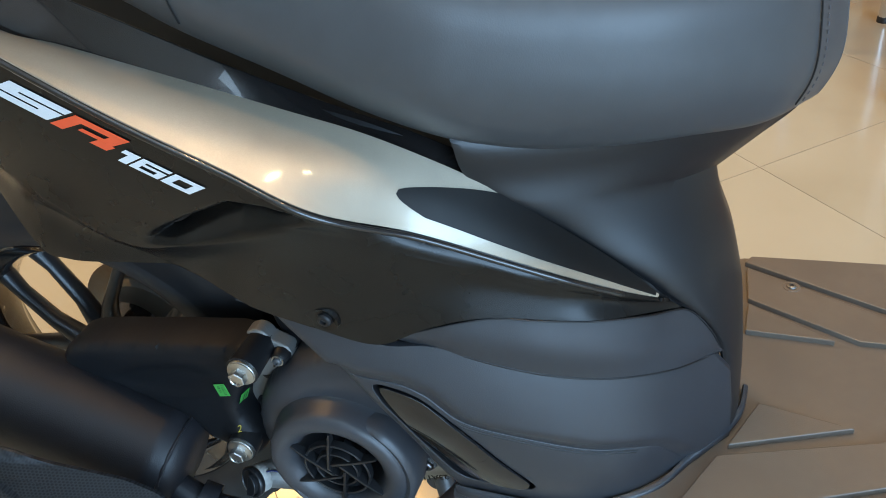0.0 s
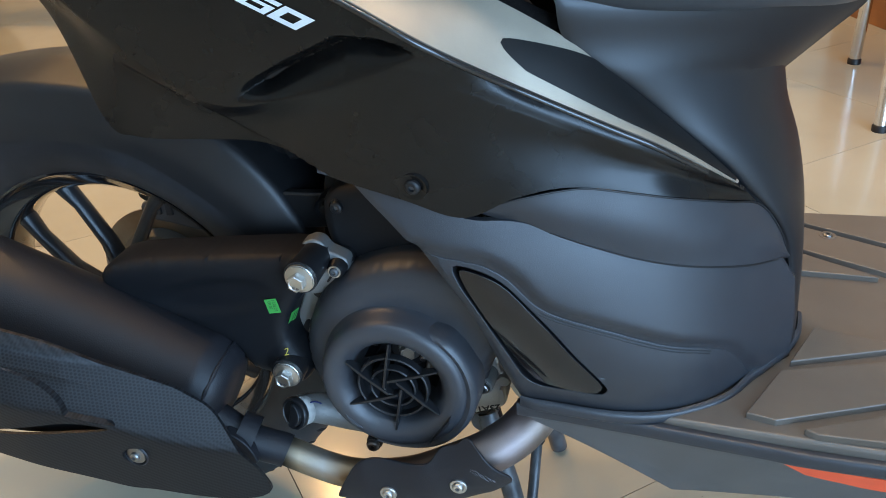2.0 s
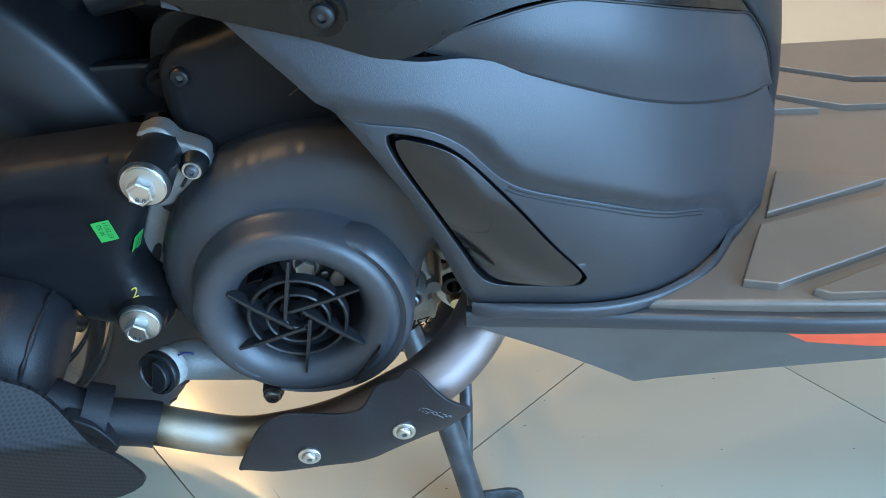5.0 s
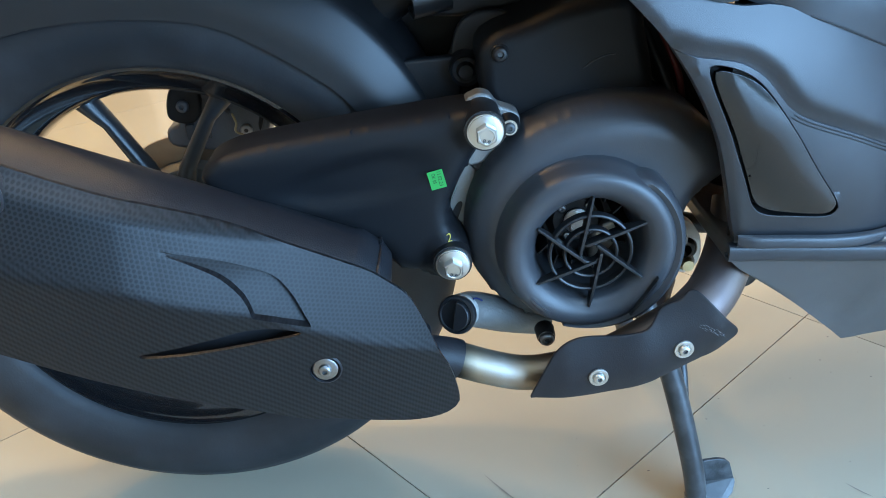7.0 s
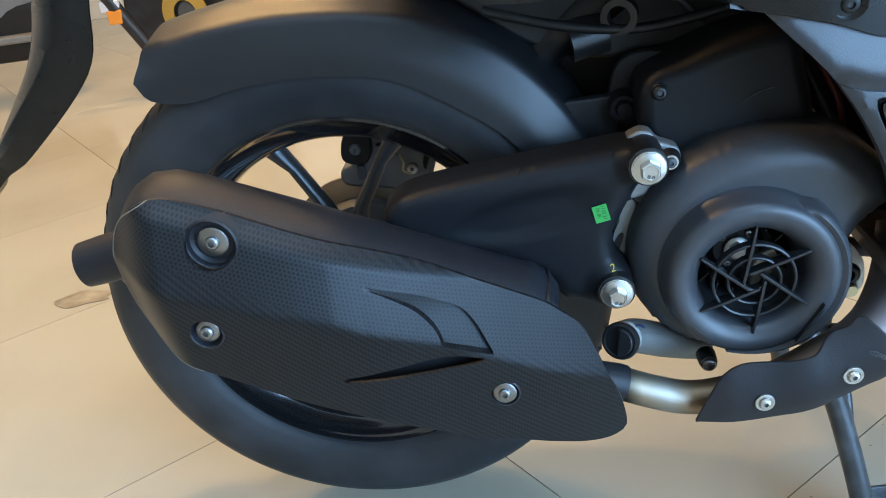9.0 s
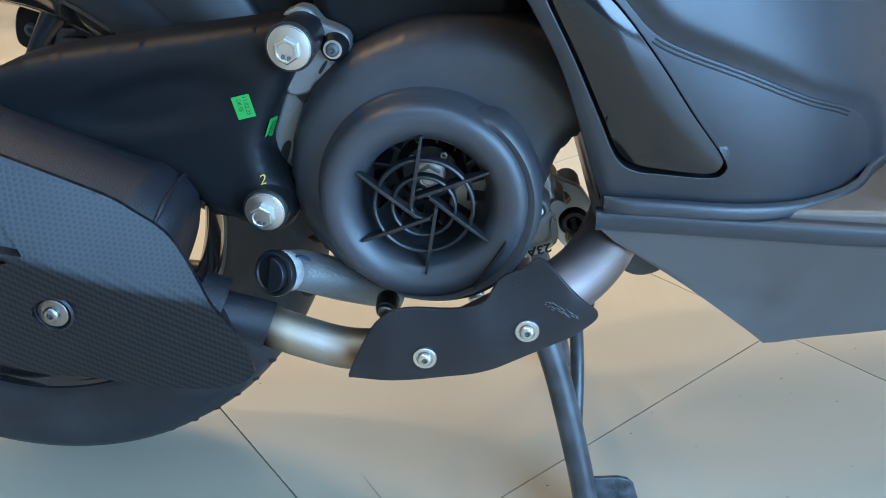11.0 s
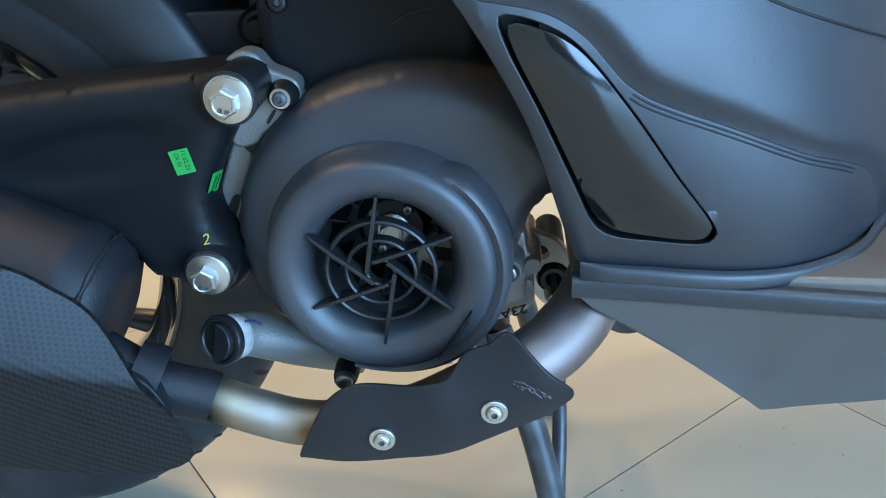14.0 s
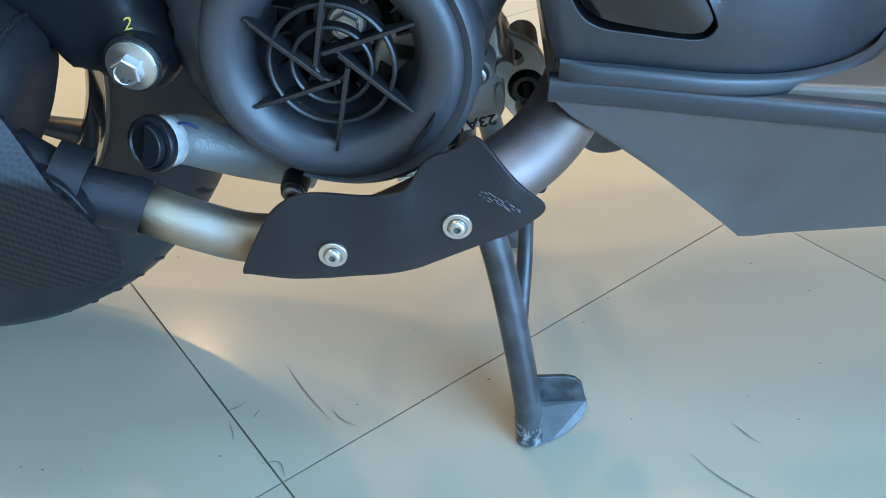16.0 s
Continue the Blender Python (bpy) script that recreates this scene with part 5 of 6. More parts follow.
# shoulder between the two: the lower cover lies a little deeper, with a double groove along its foot
SHOULDER = [(0.529, 0.5125), (0.545, 0.5060), (0.562, 0.5025), (0.580, 0.4975), (0.597, 0.4865), (0.609, 0.4730), (0.620, 0.4610), (0.637, 0.4500), (0.681, 0.4310), (0.725, 0.4105), (0.755, 0.3985), (0.775, 0.3865), (0.789, 0.3660), (0.797, 0.3480), (0.806, 0.3340)]
shoulder = spline(SHOULDER, 200)
REAR = [(0.455, 0.5890), (0.474, 0.5720), (0.493, 0.5520), (0.512, 0.5320), (0.529, 0.5125)]
REAR_LOW = [(0.529, 0.5125), (0.543, 0.4915), (0.556, 0.4690), (0.567, 0.4470), (0.576, 0.4240), (0.584, 0.3980), (0.590, 0.3780), (0.597, 0.3560), (0.603, 0.3400)]
lower_depth = lambda x, z: face_depth(x, z) + 0.0062


def middle_depth(x, z):
    d = float(np.hypot(shoulder[:, 0] - x, shoulder[:, 1] - z).min())
    e = float(np.hypot(rear_edge_line[:, 0] - x, rear_edge_line[:, 1] - z).min())
    return face_depth(x, z) + 0.0070 * (1 - ease(d / 0.014)) + 0.003 * (1 - ease(e / 0.006))


def plain_lower(x, z):
    e = float(np.hypot(rear_low_line[:, 0] - x, rear_low_line[:, 1] - z).min())
    return lower_depth(x, z) + 0.004 * (1 - ease(e / 0.007))


rear_edge_line, rear_low_line = spline(REAR, 60), spline(REAR_LOW, 80)
top_line = spline([(x, z) for x, y, z in M_TOP], 70)
frame_loop = outline([(0.5560, 0.4975), (0.5680, 0.4965), (0.5860, 0.4885), (0.6020, 0.4740), (0.6270, 0.4420), (0.6520, 0.4060), (0.6745, 0.3755), (0.6765, 0.3665), (0.6690, 0.3620), (0.6400, 0.3655), (0.6190, 0.3690), (0.6070, 0.3790), (0.5950, 0.4060), (0.5770, 0.4470), (0.5600, 0.4820)], 90)
middle_loop = np.vstack([rear_edge_line[:-1], spline(SHOULDER, 110), [(0.822, 0.3340), (0.841, 0.3340), (0.839, 0.380), (0.834, 0.420)], top_line[::-1][1:]])
panel("middle_cover", middle_loop, middle_depth, GRAINED, S, "grained black body cover", thick=0.006, res=0.0038, bevel=0.0016)
low_line = spline([(x, z) for x, y, z in LOW_EDGE[:-1]] + [(0.806, 0.3335)], 50)
lower_loop = np.vstack([spline(REAR_LOW, 60)[:-1], low_line[:-1], spline(SHOULDER, 110)[::-1][:-1]])
low = panel("lower_cover", lower_loop, plain_lower, GRAINED, S, "grained black lower cover around a gloss inset", holes=[frame_loop], thick=0.010, res=0.004, bevel=0.0012)
# a double groove follows the shoulder, its shade drawn with thin dark tubes
side_way = np.gradient(shoulder, axis=0)
side_way = np.stack([-side_way[:, 1], side_way[:, 0]], 1) / np.linalg.norm(side_way, axis=1, keepdims=True)
for off in (0.0022, 0.0046):
    line = [(x, plain_lower(x, z) + 0.0002, z) for x, z in (shoulder - side_way * off)[66:158:4]]
    tube("groove_shade", line, 0.0006, DARK, low, n=70, seg=8)
# thick flange along the foot of the cover
foot = spline(LOW_EDGE[:-1] + [(0.808, -0.066, 0.3315), (0.820, -0.052, 0.3335), (0.834, -0.034, 0.335), (0.848, -0.006, 0.335), (0.853, 0.025, 0.335)], 50)
run = np.gradient(foot, axis=0)
outward = np.stack([run[:, 1], -run[:, 0], 0 * run[:, 0]], 1)
outward /= np.linalg.norm(outward, axis=1, keepdims=True)
outward *= np.where(outward[:, 1:2] > 0, -1, 1)
outward *= np.array([ease((k + 1) / 3) for k in range(50)])[:, None]
foot[:, 1] = [min(y, face_depth(x, z + 0.006) + 0.0035) if x < 0.79 else y for x, y, z in foot]
skin("foot_flange", surface([foot + outward * 0.0015 + (0, 0, 0.0115), foot + outward * 0.0050 + (0, 0, 0.0095), foot + outward * 0.0058 + (0, 0, 0.0050), foot + outward * 0.0046 + (0, 0, 0.0006), foot - outward * 0.002 + (0, 0, 0.0000)], 60, 16), 0.003, GRAINED, low, "coarsely grained flange", bevel=0)
c0 = frame_loop.mean(0)
verts, nf = [], len(frame_loop)
for lp, d in ((frame_loop, 0.001), (c0 + (frame_loop - c0) * 0.99, 0.008), (c0 + (frame_loop - c0) * 0.98, 0.020)):
    verts += [(x, lower_depth(x, z) + d, z) for x, z in lp]
shape("inset_frame", verts, grid_faces(nf, 3, closed_u=True), DARK, low)
inset = c0 + (frame_loop - c0) * 0.93 + np.array([0.0004, 0.0010])
panel("gloss_inset", inset, lambda x, z: lower_depth(x, z) + 0.0045 - 0.0085 * (1 - min(1.0, ((x - 0.586 - (0.487 - z) * 0.60) / 0.044) ** 2)) + 0.0035 * ease((z - 0.440) / 0.060), INSET, low, "gloss black inset panel", thick=0.004, res=0.003, bevel=0.002)
panel("inset_back", frame_loop, lambda x, z: lower_depth(x, z) + 0.020, DARK, low, thick=0.002, res=0.012, bevel=0)

# fine dark joints between the covers
for line in (SEAM_A, [tuple((np.array(a) + np.array(b)) / 2) for a, b in zip(spline(SEAM_B[2:], 10), spline(M_TOP[4:], 10))]):
    tube("joint", [(x, y - 0.0004, z) for x, y, z in line], 0.0009, DARK, S, n=60, seg=8)

tube("joint", [(x, y + 0.003, z) for x, y, z in COWL_EDGE[5:]], 0.0035, DARK, S, n=50, seg=8)

# dark sheet added behind the panels so that their joints stay dark
inner_rows = [[(x, y + 0.016, z) for x, y, z in spline(r, 10)] for r in (LOW_EDGE, [(x - 0.004, y, z) for x, y, z in M_LOW[3:]], SEAM_B, SEAM_A, CREASE[4:], INNER[3:])]
skin("joint_backing", surface(inner_rows, 40, 40), 0.003, DARK, S, bevel=0)

# seat
SEAT_LOW = [(0.20, -0.118, 0.860), (0.30, -0.122, 0.828), (0.391, -0.128, 0.795), (0.441, -0.130, 0.769), (0.508, -0.130, 0.739), (0.567, -0.129, 0.711), (0.622, -0.126, 0.691), (0.662, -0.116, 0.680), (0.700, -0.104, 0.674), (0.740, -0.088, 0.670), (0.782, -0.066, 0.667), (0.832, -0.030, 0.660), (0.868, CY, 0.656)]
def seat_row(out, fwd, rise):
    row = []
    for k, (x, y, z) in enumerate(SEAT_LOW):
        w = max(0.0, (k - 8) / 4)
        row.append((x + fwd * w, y * (1 - 0) - out * (1 - w ** 2), z + rise - 0.10 * rise * w))
    return row
rows = [seat_row(0.0, 0.0, 0.0), seat_row(0.012, 0.010, 0.010), seat_row(0.030, 0.020, 0.040), seat_row(0.034, 0.020, 0.075), seat_row(0.024, 0.014, 0.115), seat_row(-0.020, -0.006, 0.150), seat_row(-0.075, -0.05, 0.168)]
rows.append([(x, CY, z + 0.010) for x, y, z in rows[-1]])
seat_pts = surface(rows, 70, 40)
seat = skin("seat", seat_pts, 0.006, LEATHER, S, "black vinyl seat with stitched seams", away=(0, 0.5, -0.8), bevel=0.002)
for f0, d in ((0.955, 1), (0.36, 1)):
    i = int(f0 * 69)
    line = seat_pts[3:34, i] + np.array([0.0008, -0.0012, 0])
    tube("seam", line, 0.0007, DARK, seat, smooth_path=False, seg=6)
i = int(0.955 * 69)
path = spline(seat_pts[3:34, i + 1], 60)
for k in range(0, 58, 2):
    tube("stitch", [path[k] + (0.0006, -0.0014, 0), path[k + 1] + (0.0006, -0.0014, 0)], 0.0005, THREAD, seat, smooth_path=False, seg=5)

# the far side of the body
for ob in (side, pewter, seat):
    me = ob.data.copy()
    for v in me.vertices:
        v.co.y = 2 * CY - v.co.y
    me.flip_normals()
    twin = new(ob.name, me)
    twin.parent, twin.location = S, ob.location

# footboard, its raised pads, and the skirt below
BZ = 0.333


def slab(name, loop, z0, z1, mat, parent, label="", bevel=0.002, slope=None):
    n = len(loop)
    verts = [(x, y, z1) for x, y in loop] + [(x, y, z0) for x, y in loop]
    faces = [tuple(range(n)), tuple(range(n, 2 * n))] + [(i, (i + 1) % n, n + (i + 1) % n, n + i) for i in range(n)]
    return shape(name, verts, faces, mat, parent, label, bevel=bevel, segments=3)


board = slab("footboard", [(0.600, -0.138), (0.700, -0.140), (0.800, -0.148), (0.900, -0.156), (1.30, -0.165), (1.30, 0.270), (0.86, 0.262), (0.70, 0.20), (0.600, 0.178)], BZ - 0.016, BZ, BOARD, S, "black plastic footboard with raised pads", bevel=0.004)
PADS = [[(0.839, -0.052), (0.868, 0.008), (0.953, -0.012)],
        [(0.7940, -0.1310), (0.818, -0.137), (1.25, 0.030), (1.25, 0.052), (0.955, -0.030), (0.829, -0.066)],
        [(0.839, -0.144), (0.850, -0.150), (1.25, -0.158), (1.25, 0.010), (0.945, -0.100)],
        [(0.858, 0.116), (0.948, 0.111), (0.862, 0.164)],
        [(0.862, 0.172), (0.972, 0.114), (1.25, 0.108), (1.25, 0.130), (1.00, 0.160), (0.862, 0.232)],
        [(0.860, 0.243), (1.003, 0.172), (1.25, 0.150), (1.25, 0.262), (0.868, 0.256)]]
for loop in PADS:
    slab("pad", loop, BZ - 0.001, BZ + 0.0065, BOARD, board, bevel=0.0015)
for x, y in ((0.925, -0.119), (0.910, 0.200)):
    lathe("screw_recess", [(0.0, 0.0066), (0.0065, 0.0066), (0.0090, 0.0071), (0.0100, 0.0060)], (x, y, BZ), BOARD, board, axis=(0, 0, 1), seg=28)
    socket_screw((x, y, BZ + 0.0050), 0.0052, board, axis=(0, 0, 1), mat=DULL)
sk_top = [(0.598, -0.140, 0.330), (0.640, -0.140, 0.327), (0.700, -0.141, 0.322), (0.800, -0.147, 0.317), (0.900, -0.155, 0.317), (1.30, -0.164, 0.317)]
skirt = skin("skirt", surface([[(x, y - 0.001, z - 0.006) for x, y, z in sk_top], [(0.612, -0.136, 0.309), (0.665, -0.121, 0.273), (0.722, -0.104, 0.242), (0.744, -0.104, 0.234), (0.765, -0.106, 0.238), (0.82, -0.118, 0.252), (0.90, -0.126, 0.265), (1.30, -0.138, 0.28)],
     [(0.613, -0.135, 0.308), (0.671, -0.114, 0.2595), (0.729, -0.090, 0.205), (0.745, -0.083, 0.1895), (0.762, -0.084, 0.193), (0.80, -0.090, 0.202), (0.90, -0.100, 0.218), (1.30, -0.115, 0.250)]], 70, 16), 0.005, SKIRT, S, "black plastic belly skirt with an orange-red stripe", bevel=0.002)
skin("skirt_lip", surface([[(x, y - 0.001, z + 0.0075) for x, y, z in sk_top], [(x, y - 0.0075, z + 0.0062) for x, y, z in sk_top], [(x, y - 0.0085, z - 0.001) for x, y, z in sk_top], [(x, y - 0.0065, z - 0.0075) for x, y, z in sk_top], [(x, y + 0.001, z - 0.0085) for x, y, z in sk_top]], 60, 16), 0.003, GRAINED, S, "grained black edging", bevel=0)
skin("stripe", surface([[(0.826, -0.1465, 0.301), (0.860, -0.1485, 0.300), (0.95, -0.152, 0.298), (1.30, -0.160, 0.300)], [(0.848, -0.1410, 0.285), (0.870, -0.1405, 0.281), (0.95, -0.143, 0.276), (1.30, -0.150, 0.274)]], 30, 5), 0.0008, RED, skirt, "orange-red reflective stripe", bevel=0)
tube("stand_far_guard", [(0.62, 0.06, 0.26), (0.66, 0.06, 0.25), (0.72, 0.06, 0.25)], 0.01, DARK, S, n=8)

# ---- things round it ----
chair = thing("chair", (1.29, 1.69, 0), "steel-legged visitor chair with a dark seat", "chair")
cp = {"a": (1.27, 1.41), "b": (1.56, 1.62), "c": (1.31, 1.97), "d": (1.02, 1.76)}
mx, my = 1.29, 1.69
for x, y in cp.values():
    ix, iy = mx + (x - mx) * 0.80, my + (y - my) * 0.80
    leg = tube("leg", [(x, y, 0.012), ((x + ix) / 2, (y + iy) / 2, 0.23), (ix, iy, 0.45)], 0.0165, CHROME, chair, "chromed steel leg", n=8, seg=18)
    lathe("rubber_foot", [(0.0, 0.0), (0.0195, 0.0), (0.0195, 0.014), (0.0165, 0.018), (0.0, 0.018)], (x, y, 0.0), DARK, leg, axis=(0, 0, 1), seg=20)
rot = Matrix.Rotation(radians(36), 3, "Z")
def turned(name, lo, hi, mat, parent, label="", bevel=0.0):
    ob = box(name, lo, hi, mat, parent, label, bevel)
    for v in ob.data.vertices:
        v.co = rot @ v.co + Vector((mx, my, 0))
    return ob
turned("seat", (-0.22, -0.21, 0.44), (0.22, 0.21, 0.48), DARK, chair, "dark seat pad", bevel=0.015)
turned("backrest", (-0.22, 0.20, 0.62), (0.22, 0.225, 0.85), DARK, chair, bevel=0.01)
for sx in (-0.18, 0.18):
    p = [rot @ Vector((sx, 0.19, 0.45)) + Vector((mx, my, 0)), rot @ Vector((sx, 0.215, 0.64)) + Vector((mx, my, 0)), rot @ Vector((sx, 0.23, 0.84)) + Vector((mx, my, 0))]
    tube("back_post", p, 0.010, CHROME, chair, n=8)

desk = thing("desk", (2.0, 2.0, 0), "polished brown wood-grain reception desk", "desk")
da, db = Vector((1.36, 2.62, 0)), Vector((2.02, 1.05, 0))
dn_ = Vector((0.92, 0.39, 0))
def prism(name, pts, z0, z1, mat, parent, label="", bevel=0.003):
    return slab(name, [(p.x, p.y) for p in pts], z0, z1, mat, parent, label, bevel)
prism("front_panel", [da, db, db + dn_ * 0.03, da + dn_ * 0.03], 0.0, 0.72, WOOD, desk, "brown wood-grain front panel")
prism("side_panel", [db + dn_ * 0.031, db + dn_ * 0.55, db + dn_ * 0.55 + Vector((-0.012, 0.028, 0)), db + dn_ * 0.031 + Vector((-0.012, 0.028, 0))], 0.0, 0.72, WOOD, desk)
prism("side_panel", [da + dn_ * 0.031, da + dn_ * 0.55, da + dn_ * 0.55 - Vector((-0.012, 0.028, 0)), da + dn_ * 0.031 - Vector((-0.012, 0.028, 0))], 0.0, 0.72, WOOD, desk)
prism("desktop", [da - dn_ * 0.03, db - dn_ * 0.03, db + dn_ * 0.60, da + dn_ * 0.60], 0.722, 0.75, WOOD, desk, bevel=0.006)

# a second two-wheeler parked behind
bike = thing("motorcycle", (-1.5, 2.5, 0), "grey parked two-wheeler with spoked black wheels", "motorcycle")
BC = (-0.92, 2.30, 0.30)
lathe("tyre", [(0.235, -0.04), (0.262, -0.05), (0.290, -0.035), (0.300, 0.0), (0.290, 0.035), (0.262, 0.05), (0.235, 0.04)], BC, RUBBER, bike, "black front tyre", seg=72, axis=(0.25, 0.97, 0))
br2 = lathe("rim", [(0.236, -0.035), (0.225, -0.03), (0.218, 0.0), (0.225, 0.03), (0.236, 0.035)], BC, RIM, bike, seg=72, axis=(0.25, 0.97, 0), closed=True)
lathe("hub", [(0.0, -0.05), (0.04, -0.05), (0.05, 0.0), (0.04, 0.05), (0.0, 0.05)], BC, CASTDARK, br2, seg=24, axis=(0.25, 0.97, 0))
lathe("brake_disc", [(0.05, -0.062), (0.10, -0.062), (0.10, -0.057), (0.05, -0.057)], BC, GOLD, br2, seg=40, axis=(0.25, 0.97, 0), closed=True)
for k in range(6):
    g = radians(15 + 60 * k)
    d = Vector((0.97 * math.cos(g), -0.25 * math.cos(g), math.sin(g)))
    tube("spoke", [Vector(BC) + d * 0.04, Vector(BC) + d * 0.13, Vector(BC) + d * 0.222], [0.014, 0.010, 0.013], RIM, br2, n=8, seg=10)
for o in (-0.03, 0.12):
    leg = tube("fork_leg", [(-1.06, 2.27 + o, 0.10), (-1.12, 2.27 + o, 0.22), (-1.20, 2.27 + o, 0.37), (-1.30, 2.27 + o, 0.58)], 0.026, SATIN, bike, "black fork leg", n=12)
    lathe("axle_lug", [(0.0, -0.03), (0.022, -0.03), (0.026, -0.02), (0.026, 0.02), (0.0, 0.02)], (-1.06, 2.27 + o, 0.11), STEELGREY, leg, seg=20)
box("reflector", (-1.222, 2.214, 0.300), (-1.165, 2.238, 0.350), ORANGE, bike, "orange side reflector", bevel=0.004)
box("reflector_mount", (-1.245, 2.222, 0.345), (-1.170, 2.240, 0.385), WHITE, bike, "white reflector mount", bevel=0.004)
skin("front_fender", surface([[(-0.92 + 0.32 * math.cos(g) * 0.97, 2.32 + o - 0.08 * math.cos(g), 0.30 + 0.32 * math.sin(g)) for g in np.linspace(0.7, 2.5, 6)] for o in (-0.06, 0.0, 0.06)], 24, 6), 0.004, SATIN, bike, "black front fender", away=(0, 0, -1))
skin("side_panel", surface([[(-2.75, 2.55, 0.32), (-2.3, 2.45, 0.30), (-1.85, 2.42, 0.33), (-1.55, 2.46, 0.40)], [(-2.75, 2.50, 0.50), (-2.3, 2.38, 0.50), (-1.85, 2.36, 0.52), (-1.55, 2.42, 0.55)], [(-2.75, 2.55, 0.72), (-2.3, 2.45, 0.70), (-1.85, 2.42, 0.68), (-1.5, 2.46, 0.66)]], 30, 14), 0.05, STEELGREY, bike, "grey body panel")
box("step_rail", (-2.6, 2.36, 0.26), (-1.6, 2.46, 0.29), ALLOY, bike, bevel=0.008)
box("engine_block", (-2.1, 2.42, 0.18), (-1.55, 2.62, 0.40), DARK, bike, bevel=0.02)
lathe("tyre", [(0.235, -0.05), (0.262, -0.06), (0.290, -0.045), (0.300, 0.0), (0.290, 0.045), (0.262, 0.06), (0.235, 0.05)], (-2.5, 2.62, 0.30), RUBBER, bike, "black rear tyre", seg=60, axis=(0.1, 0.99, 0))

# marks on the floor
def floor_mark(name, pts, w, mat, label, category):
    p = spline([(x, y, 0) for x, y in pts], 14)
    t = np.gradient(p, axis=0)
    n = np.stack([-t[:, 1], t[:, 0], 0 * t[:, 0]], 1)
    n /= np.linalg.norm(n, axis=1, keepdims=True)
    taper = np.sin(np.linspace(0.15, math.pi - 0.1, 14))[:, None] * w / 2
    v = np.vstack([p + n * taper + (0, 0, 0.0012), p - n * taper + (0, 0, 0.0012)])
    ob = shape(name, v, grid_faces(14, 2), mat, None)
    return tagged(ob, label, category)


scuffs = [[(0.779, -0.086), (0.790, -0.100), (0.798, -0.108)], [(0.355, -0.090), (0.366, -0.084), (0.372, -0.078)], [(0.362, -0.100), (0.368, -0.112), (0.371, -0.122)], [(0.385, -0.086), (0.381, -0.096)],
          [(0.398, -0.142), (0.412, -0.140), (0.420, -0.155)], [(0.445, -0.082), (0.455, -0.094), (0.470, -0.102)], [(0.738, -0.118), (0.752, -0.137), (0.775, -0.157), (0.80, -0.172)], [(0.395, -0.030), (0.42, -0.065), (0.45, -0.10)]]
for p in scuffs:
    floor_mark("scuff_mark", p, 0.0012, SCUFFDARK, "short dark rubber scuff on the tile floor", "scuff mark")
ring = [( -0.62 + 0.050 * math.cos(g) * (1 + 0.25 * math.sin(2.3 * g)), 0.605 + 0.034 * math.sin(g) * (1 + 0.2 * math.cos(3 * g))) for g in np.linspace(0, 2 * math.pi, 26, endpoint=False)]
grit = random.Random(21)
flecks, facets = [], []
for k in range(70):
    gx, gy, gr, ga = grit.uniform(0.10, 1.05), grit.uniform(-0.34, 0.20), grit.uniform(0.0004, 0.0013), grit.uniform(0, 6.28)
    base = len(flecks)
    flecks += [(gx + gr * (1 + 0.5 * grit.random()) * math.cos(ga + a), gy + 0.7 * gr * math.sin(ga + a), 0.0006) for a in np.linspace(0, 2 * math.pi, 6, endpoint=False)] + [(gx, gy, 0.0006 + 0.5 * gr)]
    facets += [(base + i, base + (i + 1) % 6, base + 6) for i in range(6)]
tagged(shape("floor_grit", flecks, facets, SCUFFDARK), "scattered dark specks of grit on the tiles", "grit", kind="stuff")
tagged(slab("stain", ring, 0.0005, 0.0012, STAIN, None, bevel=0), "dried pale stain on the tile floor", "stain")

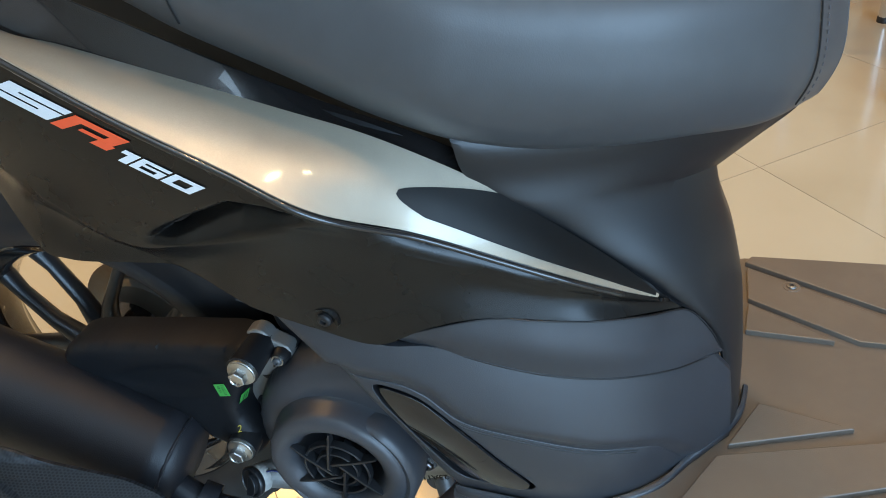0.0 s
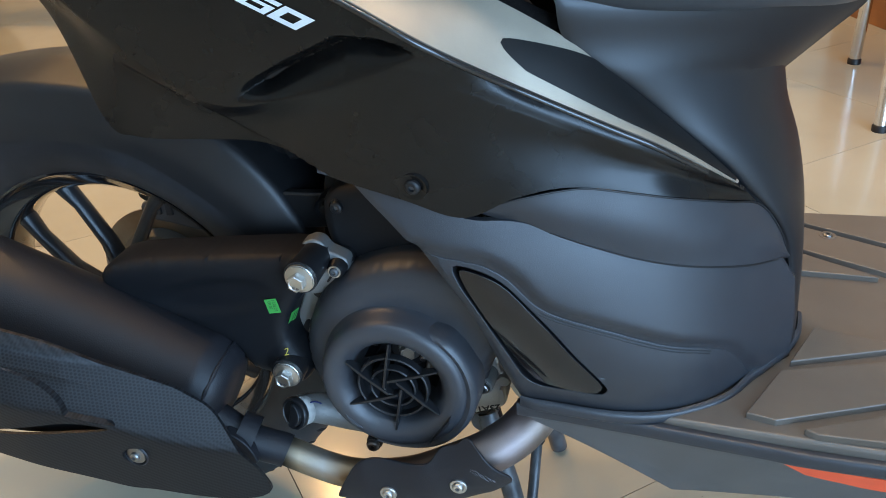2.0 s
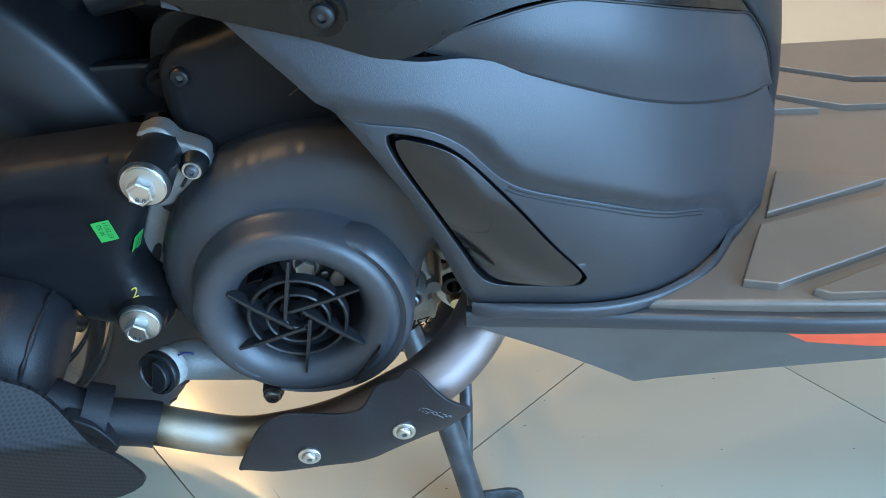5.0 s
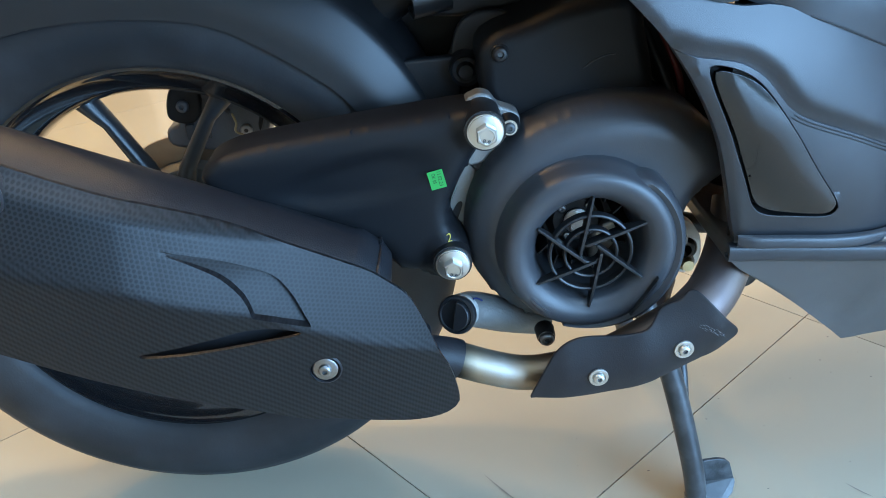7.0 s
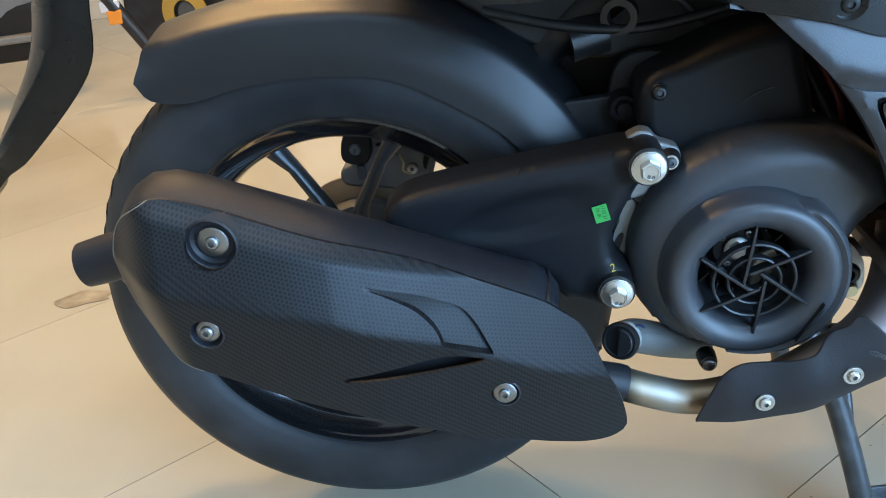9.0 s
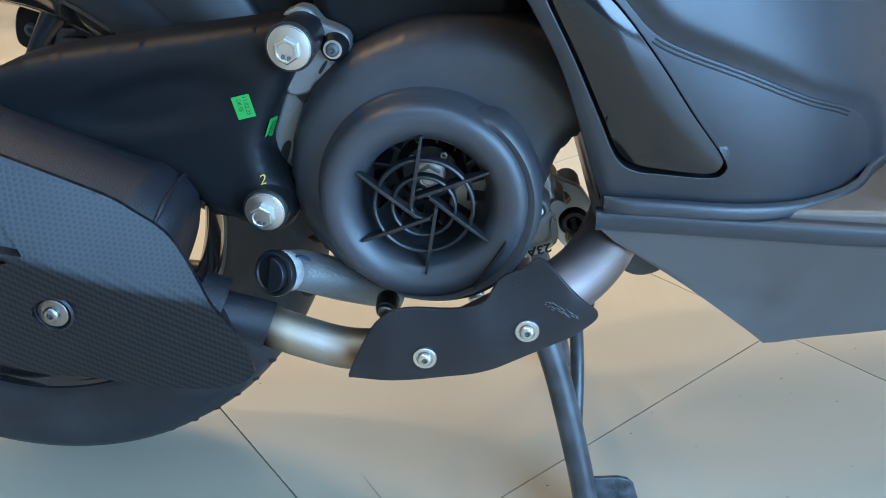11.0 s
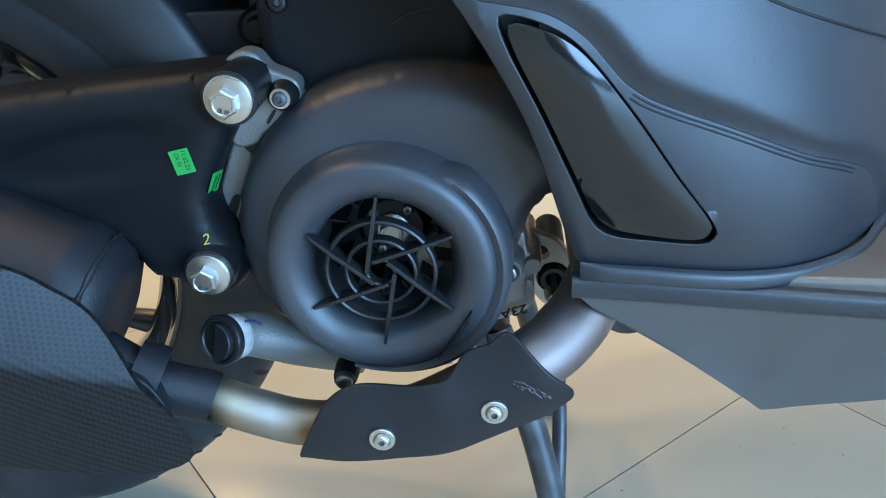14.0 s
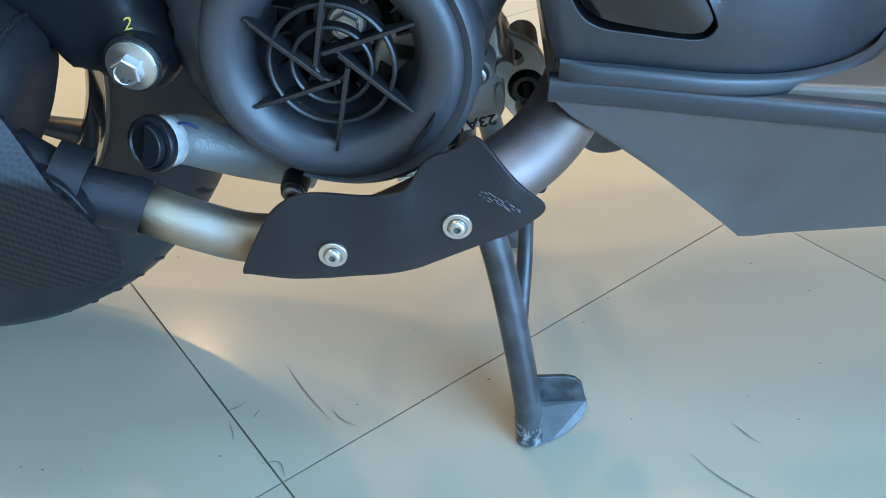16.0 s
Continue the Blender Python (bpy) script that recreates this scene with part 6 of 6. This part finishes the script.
# ceiling downlights
for lx, ly in DOWNLIGHTS:
    d = thing("downlight", (lx, ly, ZC), "round recessed warm ceiling downlight", "ceiling light", "ceiling downlights")
    lathe("trim_ring", [(0.062, -0.012), (0.085, -0.012), (0.088, 0.0), (0.060, 0.0)], (lx, ly, ZC), CEIL, d, axis=(0, 0, 1), seg=32, closed=True)

# unseen frames that hold the added fill lamps
for lx, ly in FILLS:
    d = thing("fill_lamp_frame", (lx, ly, ZC), "white rectangular frame round an added ceiling fill lamp", "ceiling light", "ceiling panel lights")
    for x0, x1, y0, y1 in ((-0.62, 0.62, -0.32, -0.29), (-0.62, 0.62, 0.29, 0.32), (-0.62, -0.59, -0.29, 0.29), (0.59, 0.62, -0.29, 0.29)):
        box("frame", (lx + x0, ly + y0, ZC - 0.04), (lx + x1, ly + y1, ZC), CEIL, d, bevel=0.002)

# tiles, cut where they meet the walls
TURN = radians(40.5)
tile_mesh = None
h = 0.2992


def clipped(poly, axis, limit, sign):
    out = []
    for p, q in zip(poly, poly[1:] + poly[:1]):
        a, b = sign * (p[axis] - limit), sign * (q[axis] - limit)
        if a >= 0:
            out.append(p)
        if a * b < 0:
            w = a / (a - b)
            out.append(tuple(p[i] + (q[i] - p[i]) * w for i in (0, 1)))
    return out


for i in range(-12, 13):
    for j in range(-12, 13):
        u, w = 0.6 * (i + 0.5), 0.6 * (j + 0.5)
        cx, cy = 0.418 + u * math.cos(TURN) - w * math.sin(TURN), -0.158 + u * math.sin(TURN) + w * math.cos(TURN)
        if X0 + 0.43 < cx < X1 - 0.43 and Y0 + 0.43 < cy < Y1 - 0.43:
            if tile_mesh is None:
                ob = box("tile", (-h, -h, -0.003), (h, h, 0.0), TILE)
                tile_mesh = ob.data
            else:
                ob = new("tile", tile_mesh)
            ob.parent = floor
            ob.matrix_basis = pose(cx, cy, 0, 0, 0, math.degrees(TURN))
            continue
        loop = [(cx + a * math.cos(TURN) - b * math.sin(TURN), cy + a * math.sin(TURN) + b * math.cos(TURN)) for a, b in ((-h, -h), (h, -h), (h, h), (-h, h))]
        for axis, limit, sign in ((0, X0, 1), (0, X1, -1), (1, Y0, 1), (1, Y1, -1)):
            loop = clipped(loop, axis, limit, sign) if loop else loop
        if len(loop) > 2:
            slab("tile", loop, -0.003, 0.0, TILE, floor, bevel=0)
